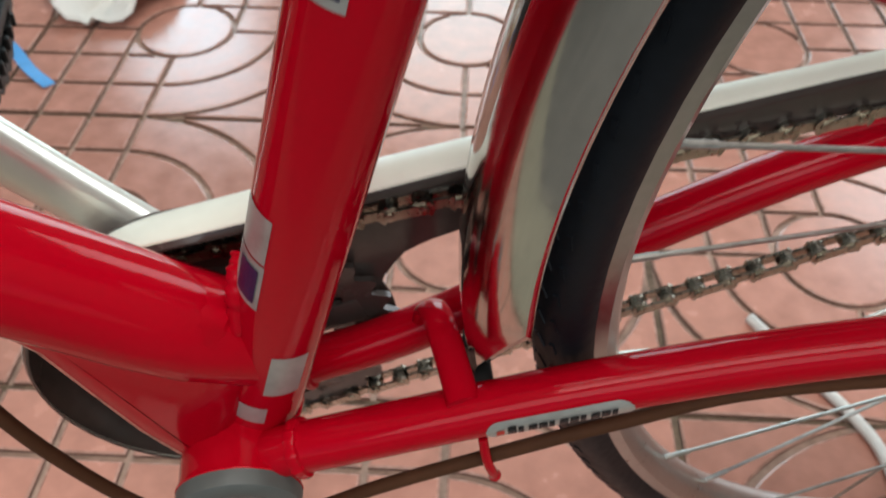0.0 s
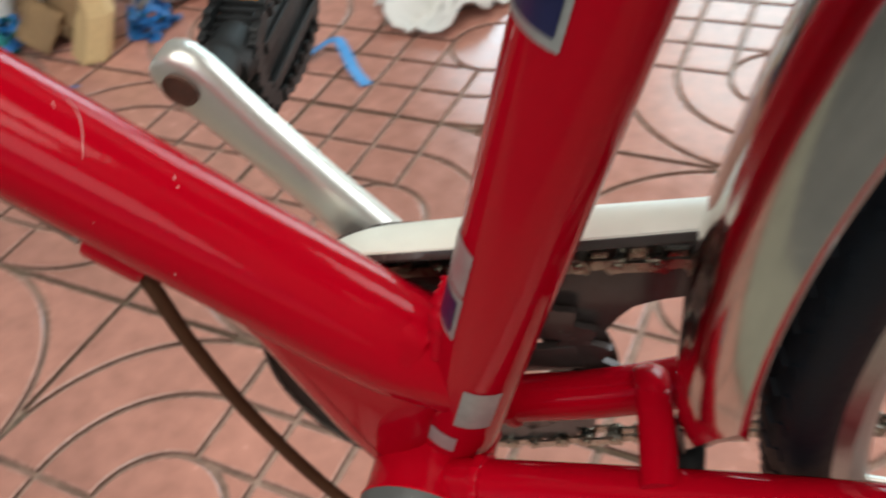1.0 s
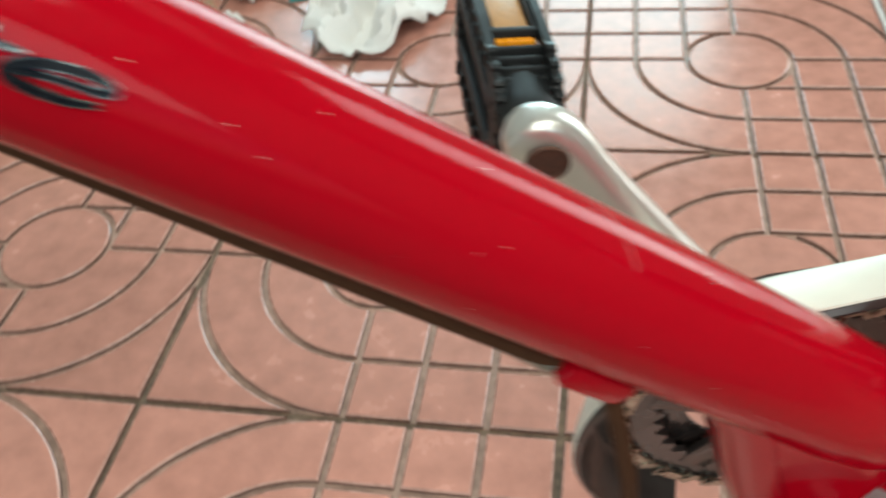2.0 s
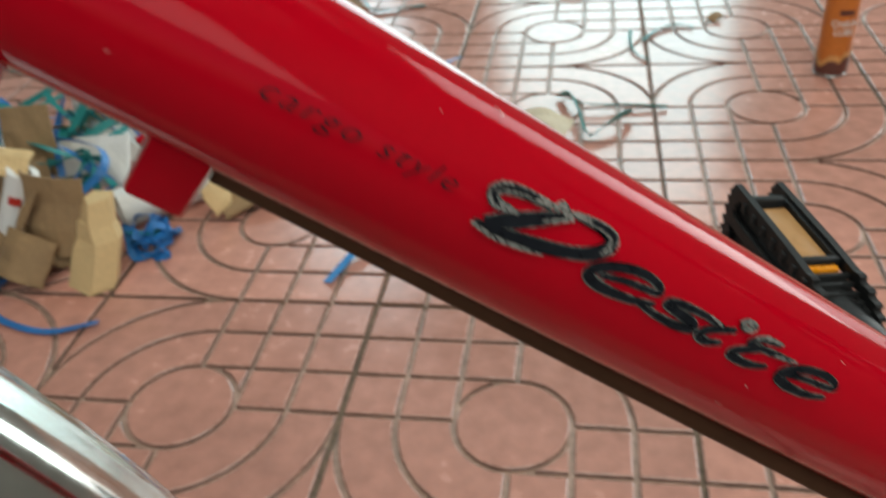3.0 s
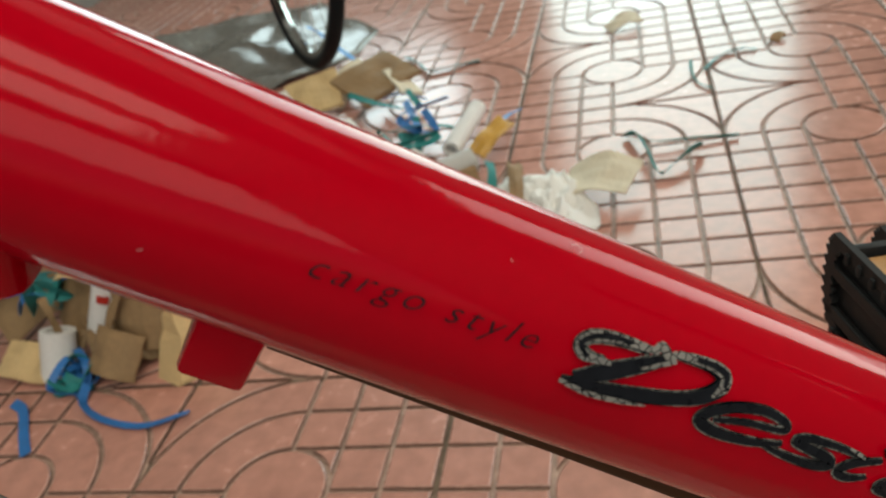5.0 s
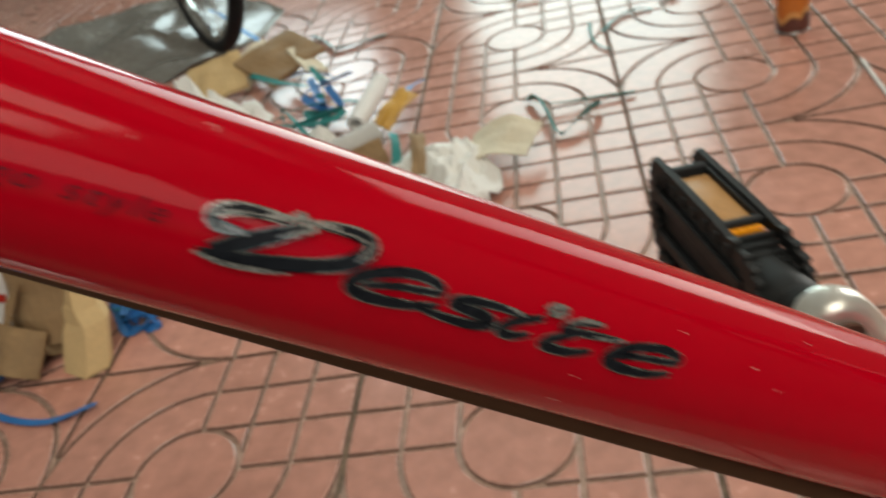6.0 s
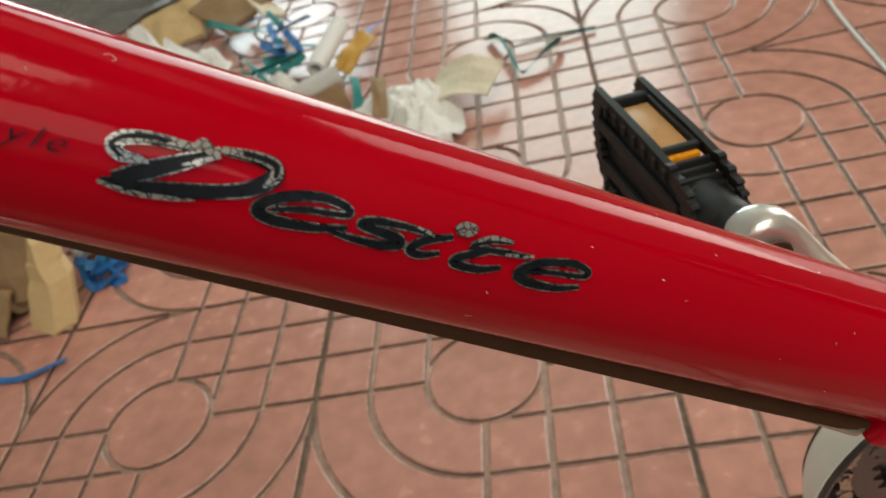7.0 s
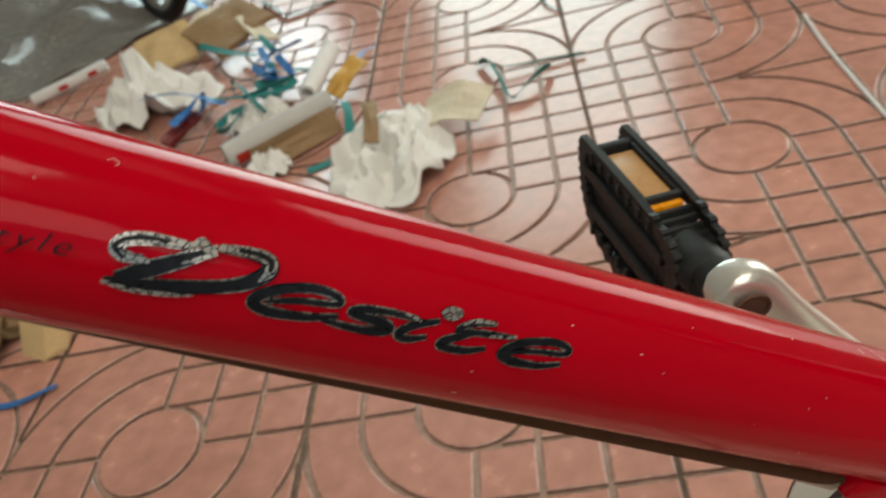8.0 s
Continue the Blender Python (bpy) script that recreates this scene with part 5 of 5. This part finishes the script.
board("cream_card_piece", (-0.02, 0.552, 0.018), (0.12, 0.085, 0.003), (10, -12, -20), CREAM_CARD, "cream card flap curled up off the tiles", "cardboard", 0.55, 14, "torn cardboard")
board("cardboard_piece", (-0.136, 0.515, 0.056), (0.11, 0.022, 0.003), (24, -6, 96), CARD, "narrow brown cardboard strip on crumpled paper", "cardboard", 0.4, 15, "torn cardboard")
board("yellow_strip", (-0.197, 0.712, 0.045), (0.085, 0.034, 0.003), (24, -16, 52), YELLOW, "yellow tape strip on the far heap", "tape", 0.3, 16)
board("red_strip", (-0.507, 0.70, 0.022), (0.08, 0.024, 0.01), (20, -10, 55), DARK_RED, "dark red strip between straps", "metal strip", 0, 17)
strip("blue_strap", [(-0.185, 0.755, 0.05), (-0.172, 0.775, 0.052), (-0.155, 0.795, 0.05)], 0.016, LIGHT_BLUE, "short light blue strap end", "strap", [10, 20], "plastic straps")
strip("blue_strap", [(-0.585, 0.765, 0.06), (-0.53, 0.75, 0.065), (-0.48, 0.735, 0.06), (-0.42, 0.72, 0.04)], 0.016, LIGHT_BLUE, "light blue plastic strap across the far heap", "strap", [20, 40, 10], "plastic straps")
strip("teal_strap", [(-0.46, 0.70, 0.02), (-0.42, 0.745, 0.05), (-0.353, 0.778, 0.05), (-0.30, 0.785, 0.045), (-0.255, 0.775, 0.035)], 0.016, TEAL, "broad teal plastic strap arched over the far heap", "strap", [40, 20, 30, 10, 20], "plastic straps")
strip("blue_strap", [(-0.50, 0.71, 0.03), (-0.455, 0.715, 0.05), (-0.41, 0.72, 0.035)], 0.013, LIGHT_BLUE, "light blue plastic strap end in the far heap", "strap", [20, 10, 30], "plastic straps")
strip("teal_strap", [(-0.43, 0.665, 0.01), (-0.40, 0.64, 0.03), (-0.375, 0.665, 0.04), (-0.40, 0.70, 0.03), (-0.44, 0.69, 0.01)], 0.015, TEAL, "teal plastic strap coiled beside a red strip", "strap", [60, 30, 50, 20, 40], "plastic straps")
strip("teal_strap", [(-0.185, 0.60, 0.05), (-0.178, 0.57, 0.04), (-0.185, 0.54, 0.012), (-0.215, 0.515, 0.002), (-0.25, 0.50, 0.002)], 0.016, TEAL, "teal plastic strap hanging over cardboard", "strap", [30, 50, 20, 5, 5], "plastic straps")
strip("blue_strap", [(-0.48, 1.02, 0.02), (-0.42, 0.98, 0.04), (-0.36, 0.95, 0.03)], 0.014, LIGHT_BLUE, "light blue plastic strap beside cardboard", "strap", [10, 50], "plastic straps")
for k in range(7):
    x, y = rnd.uniform(-0.52, -0.3), rnd.uniform(0.7, 0.9)
    pts = [(x + rnd.uniform(-0.09, 0.09), y + rnd.uniform(-0.07, 0.07), rnd.uniform(0.005, 0.08)) for _ in range(4)]
    strip("teal_strap", pts, 0.014, TEAL if k % 3 else BLUE, "teal plastic strap tangled in the far heap", "strap", [rnd.uniform(-60, 60) for _ in range(4)], "plastic straps")
strip("teal_strap", [(0.02, 0.735, 0.002), (0.04, 0.70, 0.02), (0.055, 0.64, 0.018), (0.07, 0.585, 0.004), (0.095, 0.605, 0.01), (0.125, 0.64, 0.012), (0.135, 0.66, 0.004)], 0.014, TEAL, "teal plastic strap folded on the shiny tiles", "strap", [20, 50, 60, 40, 70, 40], "plastic straps")
strip("teal_strap", [(0.03, 0.70, 0.014), (0.08, 0.685, 0.01), (0.13, 0.69, 0.006), (0.195, 0.69, 0.002)], 0.007, TEAL, "thin teal plastic strap on the shiny tiles", "strap", [20, 50, 60], "plastic straps")
strip("teal_strap", [(-0.49, 1.32, 0.002), (-0.445, 1.25, 0.006), (-0.405, 1.19, 0.003), (-0.35, 1.205, 0.004), (-0.295, 1.225, 0.002)], 0.016, TEAL, "teal plastic strap bent on the floor", "strap", [20, 50, 20, 10], "plastic straps")
strip("teal_strap", [(0.15, 1.04, 0.002), (0.147, 0.99, 0.002), (0.152, 0.93, 0.002), (0.175, 0.89, 0.002)], 0.006, TEAL, "thin teal strap offcut on shiny tiles", "strap", [20, 40, 20], "plastic straps")
strip("teal_strap", [(0.17, 0.985, 0.002), (0.205, 1.04, 0.002), (0.245, 1.06, 0.002), (0.27, 1.05, 0.002)], 0.009, TEAL, "teal strap offcut on shiny tiles", "strap", [10, 40, 10], "plastic straps")
board("card_scrap", (0.025, 1.30, 0.012), (0.075, 0.05, 0.004), (8, -10, 20), CREAM_CARD, "cream card scrap lying on the floor", "cardboard", 0.4, 18)
board("card_scrap", (0.315, 1.09, 0.006), (0.03, 0.02, 0.004), (8, -10, 60), CARD, "small brown card scrap on the floor", "cardboard", 0.4, 19)
# Thin white line that follows one tile joint.
bm = bmesh.new()
sweep(bm, smooth_path([(0.526, 0.66, 0.004), (0.521, 0.56, 0.003), (0.5205, 0.45, 0.003), (0.522, 0.34, 0.003), (0.525, 0.3, 0.003)], 6), 0.0028, 10)
tagged(mesh_object("white_joint_line", bm, FOAM), "thin white line along a tile joint", "string")
bm = bmesh.new()
sweep(bm, smooth_path([(0.60, -0.08, 0.006), (0.638, -0.139, 0.005), (0.659, -0.172, 0.005), (0.672, -0.207, 0.005), (0.67, -0.26, 0.005), (0.64, -0.32, 0.005)], 6), 0.0046, 12)
tagged(mesh_object("white_hose", bm, FOAM), "white plastic hose curved on the floor behind the wheel", "hose")
can = thing("spray_can", pose(0.472, 0.828, 0, 0, 0, 8), "orange printed spray can standing on the tiles", "can")
CAN_R = 0.0262
bm = bmesh.new()
lathe(bm, [(0.001, 0.0015), (CAN_R - 0.004, 0.0012), (CAN_R - 0.0012, 0.0004), (CAN_R, 0.0022), (CAN_R - 0.0012, 0.0042), (CAN_R - 0.0004, 0.0052), (CAN_R - 0.0004, 0.1495), (CAN_R, 0.151), (CAN_R - 0.001, 0.1528), (0.019, 0.160), (0.014, 0.164), (0.001, 0.165)], axis_y=False, n=40, closed=False)
part("can_body", bm, ALLOY, can, "bare metal rim and shoulder")


def can_at(a, z, lift):
    q = radians(a)
    return Vector((math.sin(q) * (CAN_R + lift), -math.cos(q) * (CAN_R + lift), z))


bm = bmesh.new()
lathe(bm, [(CAN_R + 0.0001, 0.0055), (CAN_R + 0.0001, 0.149)], axis_y=False, n=40, closed=False)
part("can_label", bm, ORANGE, can, "orange printed label")
rnd = random.Random(51)
hills = [0.030 + 0.009 * math.sin(k * 0.23 - 0.6) + 0.004 * math.sin(k * 0.61) + rnd.uniform(-0.0015, 0.0015) for k in range(60)]
for band, mat, lift, lo, extra in (("label_haze", HAZE_PRINT, 0.0004, 0.006, 0.010), ("label_hills", BROWN_PRINT, 0.0007, 0.006, 0.0)):
    bm = bmesh.new()
    foot = [bm.verts.new(can_at(6 * k, lo, lift)) for k in range(60)]
    peak = [bm.verts.new(can_at(6 * k, hills[k] + extra, lift)) for k in range(60)]
    for k in range(60):
        bm.faces.new((foot[k], foot[(k + 1) % 60], peak[(k + 1) % 60], peak[k]))
    part(band, bm, mat, can)
bm = bmesh.new()
patch(bm, can_at, -26, 24, 0.107, 0.116, 8, 2, 0.0, 0.0006)
part("label_panel", bm, BROWN_PRINT, can, "dark printed oval panel")
for words, z in (("CHAIN", 0.0885), ("LUBE", 0.0745)):
    cu = bpy.data.curves.new("words", "FONT")
    cu.body, cu.size, cu.resolution_u, cu.offset, cu.align_x = words, 1.0, 3, 0.012, "CENTER"
    tmp = new("words", cu)
    me = bpy.data.meshes.new_from_object(tmp.evaluated_get(bpy.context.evaluated_depsgraph_get()))
    bpy.data.objects.remove(tmp)
    bm = bmesh.new()
    bm.from_mesh(me)
    bpy.data.meshes.remove(me)
    bmesh.ops.triangulate(bm, faces=bm.faces)
    for v in bm.verts:
        v.co = can_at(math.degrees(v.co.x * 0.0135 / CAN_R) - 2, z + v.co.y * 0.0155, 0.0009)
    part("label_lettering", bm, FOAM, can, "pale capital lettering", smooth=False)
bm = bmesh.new()
lathe(bm, [(0.001, 0.181), (0.014, 0.181), (0.0165, 0.178), (0.0185, 0.1605), (0.0175, 0.1603), (0.015, 0.176), (0.001, 0.178)], axis_y=False, n=32, closed=False)
part("can_cap", bm, BLACK, can, "black plastic cap")
strip("light_blue_strap", [(-0.82, 1.57, 0.05), (-0.755, 1.48, 0.05), (-0.69, 1.39, 0.04), (-0.64, 1.33, 0.03), (-0.59, 1.28, 0.012)], 0.016, LIGHT_BLUE, "light blue plastic strap beside a parked wheel", "strap", [20, 30, 20, 15], "plastic straps")
# Rumpled dark sheet, standing for a dark shiny stretch of far floor.
crumple("dark_sheet", (-1.15, 1.55, 0.0), (0.9, 0.9), 0.05, SHEET, "dark grey shiny sheet spread on the floor", "plastic sheet", 25)

# a second bicycle's wheel standing behind the heap
second = thing("parked_bicycle_wheel", pose(-0.765, 1.39, 0.0) @ pose(0, 0, 0, 0, 0, 127) @ pose(0, 0, 0, 8, 0, 0), "black-tyred bicycle wheel standing behind the rubbish heap", "wheel")
bm = bmesh.new()
lathe(bm, [(0.315 + 0.017 * math.cos(a), 0.018 * math.sin(a)) for a in (2 * math.pi * k / 16 for k in range(16))], n=80, centre=(0, 0, 0.332))
part("tyre", bm, RUBBER, second)
bm = bmesh.new()
lathe(bm, [(0.305, -0.012), (0.29, -0.012), (0.284, 0), (0.29, 0.012), (0.305, 0.012), (0.3, 0)], n=80, centre=(0, 0, 0.332))
part("rim", bm, CHROME, second)
bm = bmesh.new()
lathe(bm, [(0.006, -0.05), (0.016, -0.045), (0.016, 0.045), (0.006, 0.05)], n=24, centre=(0, 0, 0.332))
part("hub", bm, STEEL, second)
for k in range(28):
    a = 2 * math.pi * k / 28
    bm = bmesh.new()
    sweep(bm, [(0.016 * math.cos(a + 0.9), 0.03 * (1 if k % 2 else -1), 0.332 + 0.016 * math.sin(a + 0.9)), (0.286 * math.cos(a), 0, 0.332 + 0.286 * math.sin(a))], 0.0011, 6)
    part("spoke", bm, STEEL, second)

# ---- floor tiles ----
lay_tiles()
